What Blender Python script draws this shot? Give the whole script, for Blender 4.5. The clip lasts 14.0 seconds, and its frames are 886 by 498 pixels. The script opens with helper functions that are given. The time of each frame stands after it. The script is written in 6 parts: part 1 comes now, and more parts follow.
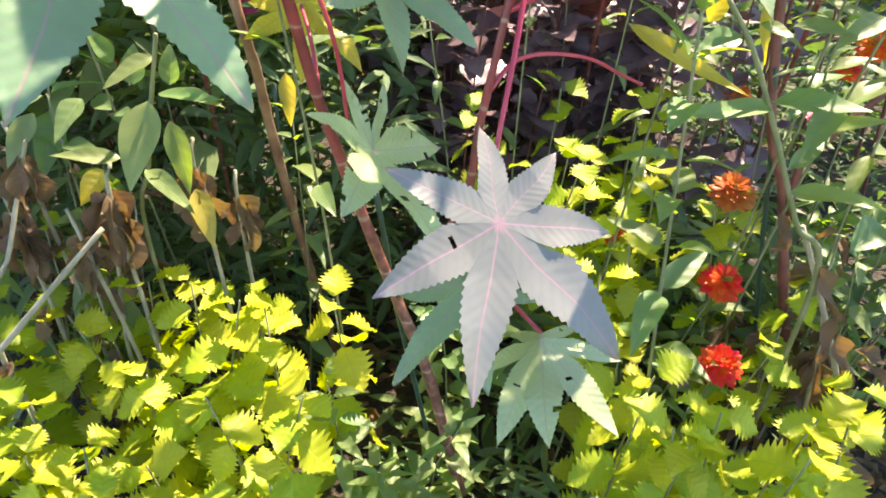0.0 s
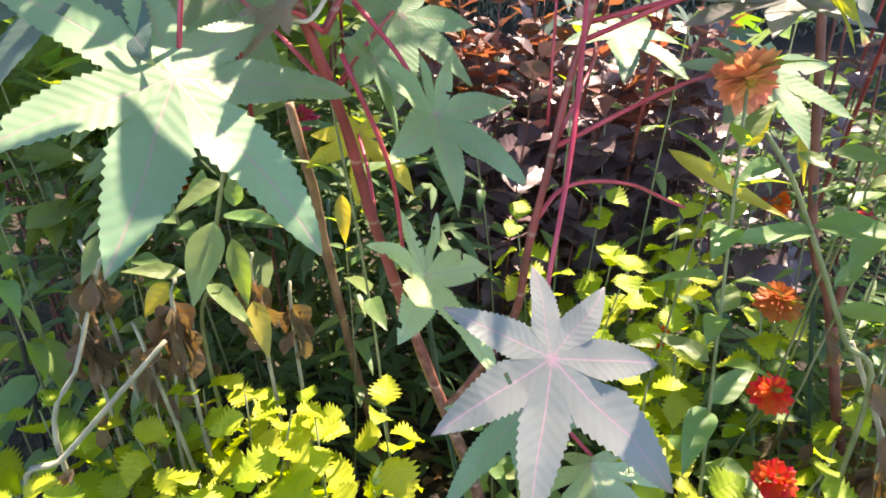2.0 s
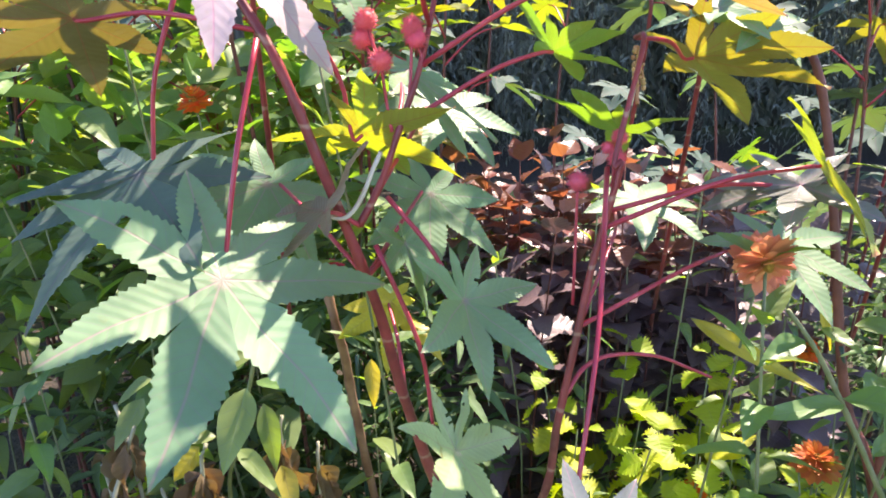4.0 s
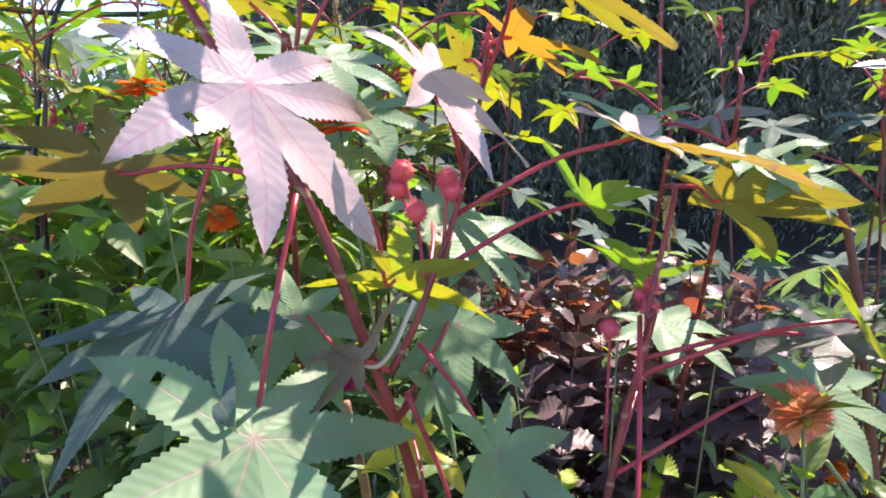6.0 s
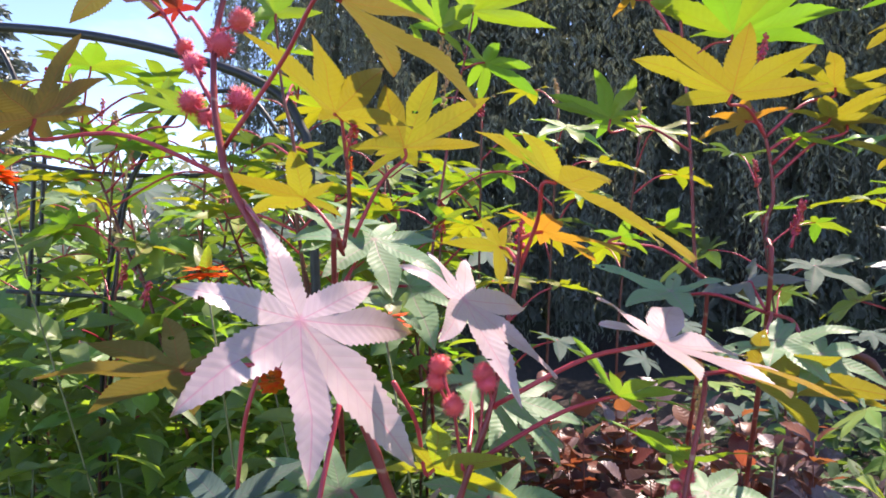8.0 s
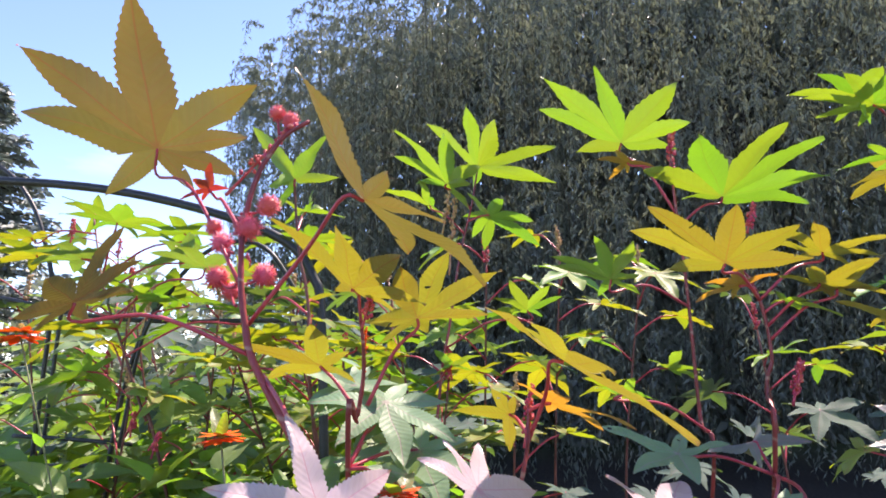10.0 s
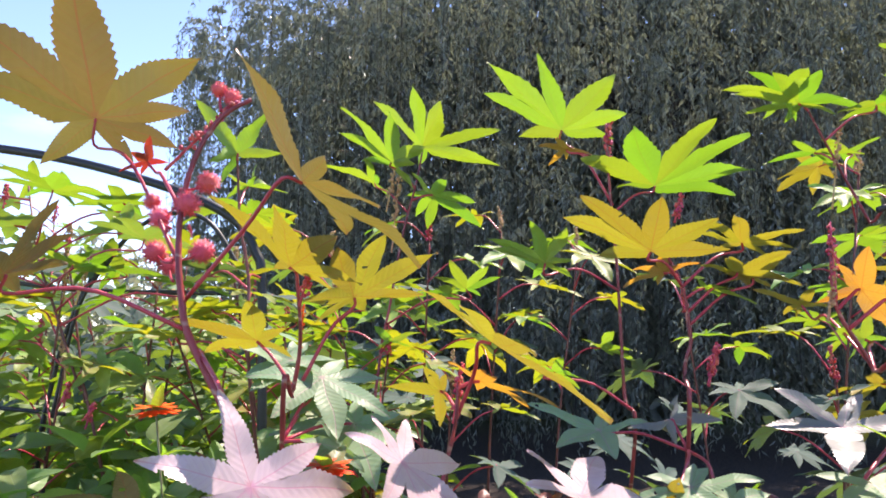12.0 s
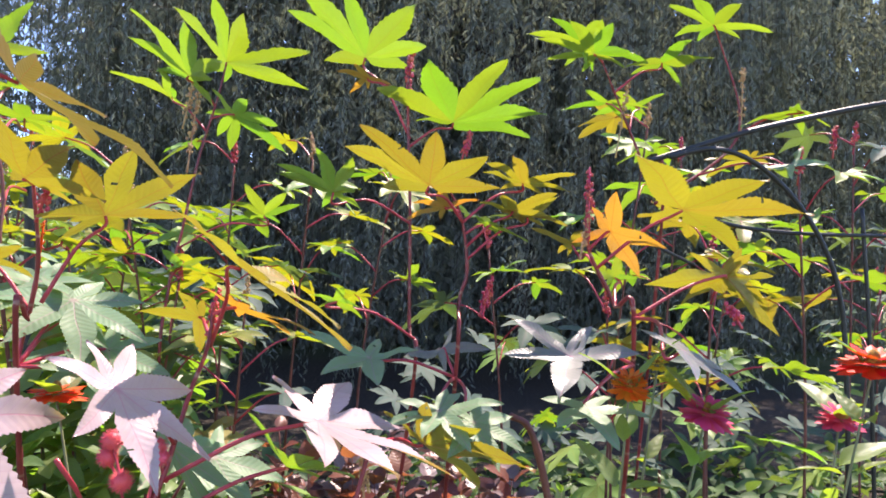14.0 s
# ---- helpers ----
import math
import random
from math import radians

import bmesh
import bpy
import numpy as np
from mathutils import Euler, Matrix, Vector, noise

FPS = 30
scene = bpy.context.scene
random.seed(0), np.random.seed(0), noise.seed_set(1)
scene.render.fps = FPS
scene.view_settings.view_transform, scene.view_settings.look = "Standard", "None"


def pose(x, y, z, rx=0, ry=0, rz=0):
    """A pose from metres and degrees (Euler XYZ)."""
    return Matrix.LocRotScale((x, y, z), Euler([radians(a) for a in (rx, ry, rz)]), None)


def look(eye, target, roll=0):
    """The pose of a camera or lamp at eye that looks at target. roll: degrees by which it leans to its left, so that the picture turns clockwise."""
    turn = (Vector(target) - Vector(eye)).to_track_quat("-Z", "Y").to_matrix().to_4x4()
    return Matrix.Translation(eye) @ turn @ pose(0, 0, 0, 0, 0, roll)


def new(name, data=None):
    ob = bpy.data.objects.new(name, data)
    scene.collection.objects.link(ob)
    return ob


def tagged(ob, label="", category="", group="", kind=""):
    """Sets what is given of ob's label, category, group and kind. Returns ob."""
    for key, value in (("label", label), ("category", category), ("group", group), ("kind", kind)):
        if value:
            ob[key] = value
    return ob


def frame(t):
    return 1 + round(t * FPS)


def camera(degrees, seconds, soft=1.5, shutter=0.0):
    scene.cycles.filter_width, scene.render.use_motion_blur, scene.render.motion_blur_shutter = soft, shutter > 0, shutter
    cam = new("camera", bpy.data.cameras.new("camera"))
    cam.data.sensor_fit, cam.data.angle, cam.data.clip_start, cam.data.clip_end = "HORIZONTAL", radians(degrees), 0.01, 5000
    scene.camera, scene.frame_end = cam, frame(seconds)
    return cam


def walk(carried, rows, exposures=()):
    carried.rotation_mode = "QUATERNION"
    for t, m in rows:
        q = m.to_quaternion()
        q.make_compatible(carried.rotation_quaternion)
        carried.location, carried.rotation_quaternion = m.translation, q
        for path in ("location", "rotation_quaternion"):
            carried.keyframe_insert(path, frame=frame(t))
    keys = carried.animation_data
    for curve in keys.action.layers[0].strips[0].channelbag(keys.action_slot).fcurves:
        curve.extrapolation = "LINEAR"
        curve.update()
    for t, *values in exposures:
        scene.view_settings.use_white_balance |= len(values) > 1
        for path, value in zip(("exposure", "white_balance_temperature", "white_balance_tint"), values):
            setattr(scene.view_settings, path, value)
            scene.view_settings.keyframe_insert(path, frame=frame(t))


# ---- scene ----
cam = camera(64.6, 14.0, 1.8)
PATH = [
    (0, (0.047, -0.011, 1.189), (-0.001, 1.679, 0.121), 0.8),
    (0.5, (0.038, -0.011, 1.2), (-0.031, 1.707, 0.178), 0.5),
    (1, (0.037, -0.02, 1.212), (-0.066, 1.727, 0.244), -0.1),
    (1.5, (0.032, -0.017, 1.227), (-0.099, 1.753, 0.306), -0.5),
    (2, (0.029, -0.017, 1.25), (-0.128, 1.779, 0.384), -0.8),
    (2.5, (0.03, -0.017, 1.268), (-0.155, 1.809, 0.472), -1.3),
    (3, (0.029, -0.021, 1.283), (-0.171, 1.839, 0.575), -1.6),
    (3.5, (0.03, -0.013, 1.306), (-0.189, 1.872, 0.673), -1.9),
    (3.7, (0.028, -0.016, 1.317), (-0.196, 1.879, 0.717), -2.0),
    (6, (-0.009, 0.003, 1.417), (-0.249, 1.957, 1.061), -1.2),
    (6.5, (-0.005, -0.002, 1.445), (-0.276, 1.96, 1.162), -2.4),
    (7, (0.009, -0.015, 1.465), (-0.322, 1.948, 1.272), -2.4),
    (7.5, (0.018, -0.02, 1.5), (-0.341, 1.943, 1.371), -2.2),
    (8, (0.016, -0.034, 1.529), (-0.361, 1.929, 1.471), -2.0),
    (8.5, (0.019, -0.053, 1.564), (-0.372, 1.908, 1.578), -1.9),
    (9, (0.019, -0.065, 1.581), (-0.383, 1.892, 1.689), -2.0),
    (9.2, (0.011, -0.073, 1.584), (-0.382, 1.882, 1.739), -2.0),
    (11.3, (0.026, -0.101, 1.634), (-0.303, 1.848, 1.941), -1.5),
    (11.5, (0.027, -0.106, 1.629), (-0.277, 1.851, 1.909), -1.1),
    (12, (0.039, -0.119, 1.613), (-0.188, 1.858, 1.809), -0.8),
    (12.5, (0.062, -0.143, 1.598), (-0.059, 1.85, 1.716), -0.2),
    (13, (0.107, -0.134, 1.606), (0.082, 1.865, 1.661), 0.2),
    (13.5, (0.138, -0.108, 1.607), (0.227, 1.89, 1.631), 1.0),
    (14, (0.162, -0.107, 1.609), (0.363, 1.883, 1.614), 1.5),
]
walk(cam, [(t, look(eye, target, roll)) for t, eye, target, roll in PATH],
     [(0.0, 2.86, 8200, 19), (2.0, 2.78, 8000, 18), (3.7, 2.66, 7400, 20), (6.0, 2.20, 7000, 20), (9.0, 1.96, 7200, 24), (14.0, 2.12, 7200, 25)])

# ---- sky, sun ----
SUN_AZ, SUN_EL = 32.0, 56.0  # degrees to the right of +y, and above the horizon
world = bpy.data.worlds.new("sky")
scene.world = world
world.use_nodes = True
wn, wl = world.node_tree.nodes, world.node_tree.links
sky = wn.new("ShaderNodeTexSky")
sky.sky_type, sky.sun_disc = "NISHITA", False
sky.sun_elevation, sky.sun_rotation = radians(SUN_EL), radians(SUN_AZ)
sky.air_density, sky.dust_density, sky.ozone_density = 0.62, 0.0, 4.5
tc = wn.new("ShaderNodeTexCoord")
mp = wn.new("ShaderNodeMapping")
mp.inputs["Scale"].default_value = (1.2, 1.2, 4.0)
cn = wn.new("ShaderNodeTexNoise")
cn.inputs["Scale"].default_value, cn.inputs["Detail"].default_value, cn.inputs["Roughness"].default_value = 2.2, 8.0, 0.6
cr = wn.new("ShaderNodeValToRGB")
cr.color_ramp.elements[0].position, cr.color_ramp.elements[1].position = 0.60, 0.95
cm = wn.new("ShaderNodeMix")
cm.data_type = "RGBA"
cm.inputs[7].default_value = (2.5, 2.8, 3.3, 1)
bg = wn["Background"]
bg.inputs["Strength"].default_value = 0.12
for a, b in ((tc.outputs["Generated"], mp.inputs["Vector"]), (mp.outputs[0], cn.inputs["Vector"]), (cn.outputs[0], cr.inputs[0]),
             (cr.outputs[0], cm.inputs[0]), (sky.outputs[0], cm.inputs[6]), (cm.outputs[2], bg.inputs["Color"])):
    wl.new(a, b)
sun = new("sun", bpy.data.lights.new("sun", "SUN"))
sun.data.energy, sun.data.angle, sun.data.color = 2.95, radians(0.53), (1.0, 0.95, 0.86)
az, el = radians(SUN_AZ), radians(SUN_EL)
SUN_WAY = Vector((math.sin(az) * math.cos(el), math.cos(az) * math.cos(el), math.sin(el)))
sun.matrix_world = look(SUN_WAY * 30, (0, 0, 0))

# ---- materials ----
class Mat:
    """A node material under construction."""

    def __init__(self, name):
        self.m = bpy.data.materials.new(name)
        self.m.use_nodes = True
        self.n, self.l = self.m.node_tree.nodes, self.m.node_tree.links
        self.bsdf, self.out = self.n["Principled BSDF"], self.n["Material Output"]

    def node(self, kind, **given):
        nd = self.n.new(kind)
        for key, value in given.items():
            if isinstance(value, bpy.types.NodeSocket):
                self.l.new(value, nd.inputs[key.replace("_", " ")])
            else:
                nd.inputs[key.replace("_", " ")].default_value = value
        return nd

    def math(self, op, a, b=0.0, c=0.0):
        nd = self.n.new("ShaderNodeMath")
        nd.operation = op
        for i, value in enumerate((a, b, c)):
            if isinstance(value, bpy.types.NodeSocket):
                self.l.new(value, nd.inputs[i])
            else:
                nd.inputs[i].default_value = value
        return nd.outputs[0]

    def noise(self, scale, detail=4.0, rough=0.55, vector=None):
        nd = self.n.new("ShaderNodeTexNoise")
        nd.inputs["Scale"].default_value, nd.inputs["Detail"].default_value, nd.inputs["Roughness"].default_value = scale, detail, rough
        self.l.new(vector if vector is not None else self.coord("Object"), nd.inputs["Vector"])
        return nd.outputs[0]

    def coord(self, which):
        return self.node("ShaderNodeTexCoord").outputs[which]

    def steps(self, value, low, high, a=0.0, b=1.0):
        nd = self.n.new("ShaderNodeMapRange")
        nd.interpolation_type = "SMOOTHSTEP"
        for i, v in enumerate((value, low, high, a, b)):
            if isinstance(v, bpy.types.NodeSocket):
                self.l.new(v, nd.inputs[i])
            else:
                nd.inputs[i].default_value = v
        return nd.outputs[0]

    def mix(self, fac, a, b):
        nd = self.n.new("ShaderNodeMix")
        nd.data_type = "RGBA"
        for i, v in ((0, fac), (6, a), (7, b)):
            if isinstance(v, bpy.types.NodeSocket):
                self.l.new(v, nd.inputs[i])
            else:
                nd.inputs[i].default_value = v if i == 0 else (*v, 1)
        return nd.outputs[2]

    def bump(self, height, strength, distance):
        nd = self.n.new("ShaderNodeBump")
        nd.inputs["Strength"].default_value, nd.inputs["Distance"].default_value = strength, distance
        self.l.new(height, nd.inputs["Height"])
        return nd.outputs[0]

    def hue(self, colour, spread_h, spread_v):
        """Vary a colour from piece to piece."""
        rnd = self.n.new("ShaderNodeObjectInfo").outputs["Random"]
        isl = self.n.new("ShaderNodeNewGeometry").outputs["Random Per Island"]
        both = self.math("FRACT", self.math("ADD", rnd, isl))
        nd = self.n.new("ShaderNodeHueSaturation")
        self.l.new(self.math("MULTIPLY_ADD", both, spread_h, 0.5 - spread_h / 2), nd.inputs["Hue"])
        other = self.math("FRACT", self.math("MULTIPLY", both, 7.31))
        self.l.new(self.math("MULTIPLY_ADD", other, spread_v, 1 - spread_v / 2), nd.inputs["Value"])
        if isinstance(colour, bpy.types.NodeSocket):
            self.l.new(colour, nd.inputs["Color"])
        else:
            nd.inputs["Color"].default_value = (*colour, 1)
        return nd.outputs[0]

    def leafy(self, colour, through_colour, amount, rough, normal=None, spec=0.5):
        """Finish as a leaf: a gloss over a face that lets some light through."""
        b = self.bsdf
        self.l.new(colour, b.inputs["Base Color"])
        b.inputs["Roughness"].default_value = rough
        b.inputs["Specular IOR Level"].default_value = spec
        tr = self.n.new("ShaderNodeBsdfTranslucent")
        self.l.new(through_colour, tr.inputs["Color"])
        if normal is not None:
            self.l.new(normal, b.inputs["Normal"])
            self.l.new(normal, tr.inputs["Normal"])
        mx = self.n.new("ShaderNodeMixShader")
        mx.inputs[0].default_value = amount
        self.l.new(b.outputs[0], mx.inputs[1])
        self.l.new(tr.outputs[0], mx.inputs[2])
        self.l.new(mx.outputs[0], self.out.inputs["Surface"])
        return self.m


def veined(name, base, vein, glow, amount, rough, veins=13.0, relief=0.5, spots=0.0, spread=0.03, spec=0.5):
    """A leaf with a midrib and side veins along its lobes (u along the lobe, v across)."""
    m = Mat(name)
    sep = m.node("ShaderNodeSeparateXYZ", Vector=m.coord("UV"))
    u, v = sep.outputs[0], m.math("ABSOLUTE", sep.outputs[1])
    rib = m.math("MULTIPLY", m.steps(v, 0.012, 0.05, 1.0, 0.0), 0.6)
    phase = m.math("FRACT", m.math("MULTIPLY", m.math("SUBTRACT", u, m.math("MULTIPLY", v, 0.16)), veins))
    tri = m.math("ABSOLUTE", m.math("SUBTRACT", phase, 0.5))
    side = m.math("MULTIPLY", m.steps(tri, 0.42, 0.5, 0.0, 1.0), m.steps(v, 0.55, 1.0, 1.0, 0.2))
    heart = m.steps(u, 0.02, 0.075, 1.0, 0.0)
    lines = m.math("MAXIMUM", m.math("MAXIMUM", rib, m.math("MULTIPLY", side, 0.2)), m.math("MULTIPLY", heart, 0.65))
    blotch = m.noise(9.0, 5.0)
    fine = m.noise(120.0, 3.0)
    dark = tuple(c * 0.72 for c in base)
    col = m.mix(m.steps(blotch, 0.35, 0.68), dark, base)
    col = m.mix(m.math("MULTIPLY", fine, 0.25), col, tuple(min(1, c * 1.35) for c in base))
    col = m.mix(lines, col, vein)
    if spots:
        col = m.mix(m.math("MULTIPLY", m.steps(m.noise(42.0, 3.0), 0.66, 0.74), spots), col, (0.30, 0.20, 0.08))
    col = m.hue(col, spread, 0.22)
    thru = m.mix(m.math("MULTIPLY", m.steps(blotch, 0.3, 0.7), 0.6), glow, tuple(c * 0.68 for c in glow))
    web = m.math("MAXIMUM", lines, m.math("MULTIPLY", side, 0.5))
    thru = m.mix(m.math("MULTIPLY", web, 0.85), thru, tuple(0.38 * a + 0.1 * b for a, b in zip(glow, vein)))
    thru = m.hue(thru, spread, 0.25)
    h = m.math("ADD", m.math("MULTIPLY", m.math("SUBTRACT", 1.0, m.steps(tri, 0.0, 0.5)), 0.8), m.math("MULTIPLY", rib, -1.0))
    h = m.math("ADD", h, m.math("MULTIPLY", fine, 0.25))
    return m.leafy(col, thru, amount, rough, m.bump(h, relief * 0.5, 0.0013), spec)


def plain(name, a, b, rough, scale=20.0, bump=0.3, distance=0.003, metal=0.0, spec=0.5, spread=0.0):
    m = Mat(name)
    n1 = m.noise(scale, 6.0)
    col = m.mix(m.steps(n1, 0.3, 0.7), a, b)
    if spread:
        col = m.hue(col, spread, 0.3)
    m.l.new(col, m.bsdf.inputs["Base Color"])
    m.l.new(m.math("MULTIPLY_ADD", n1, 0.25, rough - 0.12), m.bsdf.inputs["Roughness"])
    m.bsdf.inputs["Metallic"].default_value, m.bsdf.inputs["Specular IOR Level"].default_value = metal, spec
    m.l.new(m.bump(m.noise(scale * 6, 4.0), bump, distance), m.bsdf.inputs["Normal"])
    return m.m


CASTOR = {
    "green": veined("castor green", (0.195, 0.305, 0.18), (0.38, 0.24, 0.24), (0.30, 0.48, 0.03), 0.27, 0.46, spots=0.2, relief=0.42, spec=0.2),
    "pale": veined("castor pale green", (0.42, 0.53, 0.30), (0.50, 0.40, 0.28), (0.42, 0.60, 0.06), 0.34, 0.40, spots=0.8),
    "mauve": veined("castor grey mauve", (0.185, 0.195, 0.185), (0.40, 0.21, 0.26), (0.30, 0.34, 0.05), 0.22, 0.38, spots=0.2, relief=0.26),
    "pink": veined("castor young pink", (0.54, 0.41, 0.45), (0.60, 0.22, 0.30), (0.62, 0.42, 0.02), 0.30, 0.34, spots=0.15, relief=0.26),
    "bronze": veined("castor bronze", (0.24, 0.19, 0.12), (0.40, 0.12, 0.10), (0.20, 0.15, 0.02), 0.34, 0.40, spots=0.1),
    "gold": veined("castor gold", (0.34, 0.29, 0.10), (0.48, 0.16, 0.10), (0.34, 0.30, 0.015), 0.40, 0.42, spots=0.1, spec=0.3),
    "orange": veined("castor orange", (0.44, 0.26, 0.16), (0.5, 0.1, 0.06), (0.60, 0.32, 0.02), 0.45, 0.38),
    "lime": veined("castor lime", (0.25, 0.38, 0.12), (0.36, 0.40, 0.12), (0.235, 0.42, 0.014), 0.42, 0.45, relief=0.35, spread=0.05, spec=0.2),
    "olive": veined("castor olive yellow", (0.26, 0.32, 0.10), (0.40, 0.12, 0.10), (0.42, 0.46, 0.012), 0.42, 0.45, spread=0.05, spec=0.2),
    "yellow": veined("castor yellowed", (0.55, 0.50, 0.06), (0.5, 0.4, 0.1), (0.80, 0.70, 0.02), 0.45, 0.42),
    # deep: castor green with the shade put into its base colour
    "deep": veined("castor green darkened as shade", (0.10, 0.15, 0.13), (0.17, 0.14, 0.15), (0.16, 0.27, 0.04), 0.28, 0.6, spec=0.08),
    "wine": veined("castor wine", (0.30, 0.06, 0.05), (0.4, 0.04, 0.05), (0.50, 0.06, 0.03), 0.40, 0.34),
}
LIME = veined("coleus lime", (0.42, 0.49, 0.03), (0.46, 0.53, 0.08), (0.58, 0.72, 0.01), 0.48, 0.55, veins=6.0, relief=0.7, spread=0.05)
PURPLE = veined("perilla purple", (0.18, 0.12, 0.135), (0.2, 0.13, 0.15), (0.14, 0.06, 0.06), 0.14, 0.40, veins=7.0, relief=0.7)
COPPER = veined("perilla copper", (0.20, 0.075, 0.06), (0.25, 0.05, 0.05), (0.46, 0.14, 0.05), 0.34, 0.38, veins=7.0, relief=0.7)
HERB = veined("zinnia leaf", (0.17, 0.25, 0.10), (0.26, 0.36, 0.16), (0.36, 0.60, 0.03), 0.40, 0.44, veins=5.0, relief=0.6, spread=0.06, spec=0.42)
DARK = veined("dark narrow leaf", (0.105, 0.165, 0.08), (0.14, 0.20, 0.1), (0.19, 0.32, 0.04), 0.32, 0.55, veins=4.0, spread=0.04, spec=0.12)
DRY = veined("withered leaf", (0.16, 0.10, 0.055), (0.2, 0.13, 0.08), (0.30, 0.17, 0.04), 0.25, 0.8, veins=8.0, relief=0.9)
YELLOW = veined("yellowing leaf", (0.50, 0.46, 0.08), (0.45, 0.40, 0.12), (0.80, 0.70, 0.02), 0.5, 0.45, veins=6.0)
WILLOW = veined("weeping tree leaf", (0.17, 0.19, 0.16), (0.2, 0.22, 0.18), (0.28, 0.32, 0.19), 0.35, 0.30, veins=3.0)
NEEDLE = veined("spruce needle", (0.24, 0.28, 0.26), (0.26, 0.3, 0.28), (0.1, 0.13, 0.08), 0.15, 0.5, veins=3.0)


def red_stem():
    """Red above, woody brown with pale scars towards the foot."""
    m = Mat("castor red stem")
    z = m.node("ShaderNodeSeparateXYZ", Vector=m.coord("Object")).outputs[2]
    n1, n2 = m.noise(14.0, 5.0), m.noise(70.0, 4.0)
    red = m.mix(m.steps(n1, 0.3, 0.7), (0.15, 0.018, 0.024), (0.32, 0.045, 0.05))
    wood = m.mix(m.steps(n2, 0.35, 0.7), (0.10, 0.035, 0.025), (0.24, 0.10, 0.07))
    old = m.steps(m.math("ADD", z, m.math("MULTIPLY", n1, 0.25)), 0.65, 1.15, 1.0, 0.0)
    col = m.mix(old, red, wood)
    ring = m.math("ABSOLUTE", m.math("SUBTRACT", m.math("FRACT", m.math("MULTIPLY_ADD", z, 11.0, m.math("MULTIPLY", n1, 0.5))), 0.5))
    col = m.mix(m.math("MULTIPLY", m.steps(ring, 0.455, 0.49), 0.55), col, (0.42, 0.27, 0.20))
    m.l.new(col, m.bsdf.inputs["Base Color"])
    m.l.new(m.math("MULTIPLY_ADD", n1, 0.25, 0.28), m.bsdf.inputs["Roughness"])
    m.l.new(m.bump(n2, 0.35, 0.002), m.bsdf.inputs["Normal"])
    return m.m


STEM_RED = red_stem()
STEM_BROWN = plain("castor woody stem", (0.13, 0.055, 0.035), (0.27, 0.15, 0.09), 0.55, 18.0, 0.5, 0.003)
STEM_DARK = plain("dark red woody stem", (0.09, 0.022, 0.02), (0.20, 0.06, 0.045), 0.5, 18.0, 0.5, 0.003)
STALK = plain("leaf stalk", (0.34, 0.02, 0.045), (0.50, 0.06, 0.09), 0.34, 16.0, 0.2, 0.001)
STEM_GREEN = plain("herb stem", (0.12, 0.15, 0.06), (0.22, 0.22, 0.12), 0.55, 25.0)
STEM_PALE = plain("bleached stalk", (0.48, 0.40, 0.34), (0.62, 0.55, 0.46), 0.5, 30.0)
STEM_GREY = plain("dry herb stem", (0.20, 0.19, 0.13), (0.34, 0.31, 0.22), 0.7, 25.0)
BARK = plain("bark", (0.035, 0.026, 0.02), (0.10, 0.08, 0.06), 0.85, 8.0, 0.9, 0.02)
SOIL = plain("dark mulch soil", (0.018, 0.013, 0.009), (0.055, 0.038, 0.025), 0.95, 30.0, 1.0, 0.02)
IRON = plain("black painted iron", (0.012, 0.013, 0.016), (0.022, 0.024, 0.028), 0.42, 40.0, 0.15, 0.001)
STAKE = plain("green coated stake", (0.01, 0.035, 0.025), (0.02, 0.06, 0.04), 0.4, 60.0, 0.3, 0.001)
POD = plain("red castor pod", (0.68, 0.05, 0.09), (0.84, 0.15, 0.19), 0.5, 40.0, 0.2, 0.001, spread=0.03)
BUD = plain("castor bud", (0.45, 0.02, 0.05), (0.62, 0.10, 0.10), 0.55, 60.0, spread=0.04)
SEED = plain("old flower spike", (0.40, 0.22, 0.10), (0.58, 0.36, 0.18), 0.7, 60.0, spread=0.04)


def petal(name, a, b):
    m = Mat(name)
    sep = m.node("ShaderNodeSeparateXYZ", Vector=m.coord("UV"))
    col = m.hue(m.mix(m.steps(sep.outputs[0], 0.1, 0.9), b, a), 0.03, 0.25)
    return m.leafy(col, col, 0.3, 0.5, None, 0.3)


ORANGE_PETAL = petal("orange petal", (0.85, 0.13, 0.01), (0.70, 0.20, 0.02))
RED_PETAL = petal("scarlet petal", (0.80, 0.05, 0.015), (0.75, 0.10, 0.02))
PINK_PETAL = petal("pink petal", (0.72, 0.07, 0.16), (0.62, 0.05, 0.12))
MAUVE_PETAL = petal("dusky pink petal", (0.45, 0.15, 0.26), (0.35, 0.10, 0.18))
SALMON_PETAL = petal("faded salmon petal", (0.72, 0.24, 0.13), (0.6, 0.25, 0.1))
RUST_PETAL = petal("rust petal", (0.55, 0.15, 0.03), (0.42, 0.12, 0.02))
YELLOW_PETAL = petal("yellow petal", (0.80, 0.62, 0.03), (0.7, 0.45, 0.02))
DISC = plain("flower centre", (0.20, 0.08, 0.01), (0.42, 0.26, 0.03), 0.8, 200.0, 0.8, 0.002)

# ---- helpers for things ----
rng = random.Random(7)


def part(name, me, parent, label=""):
    ob = new(name, me)
    ob.parent = parent
    return tagged(ob, label)


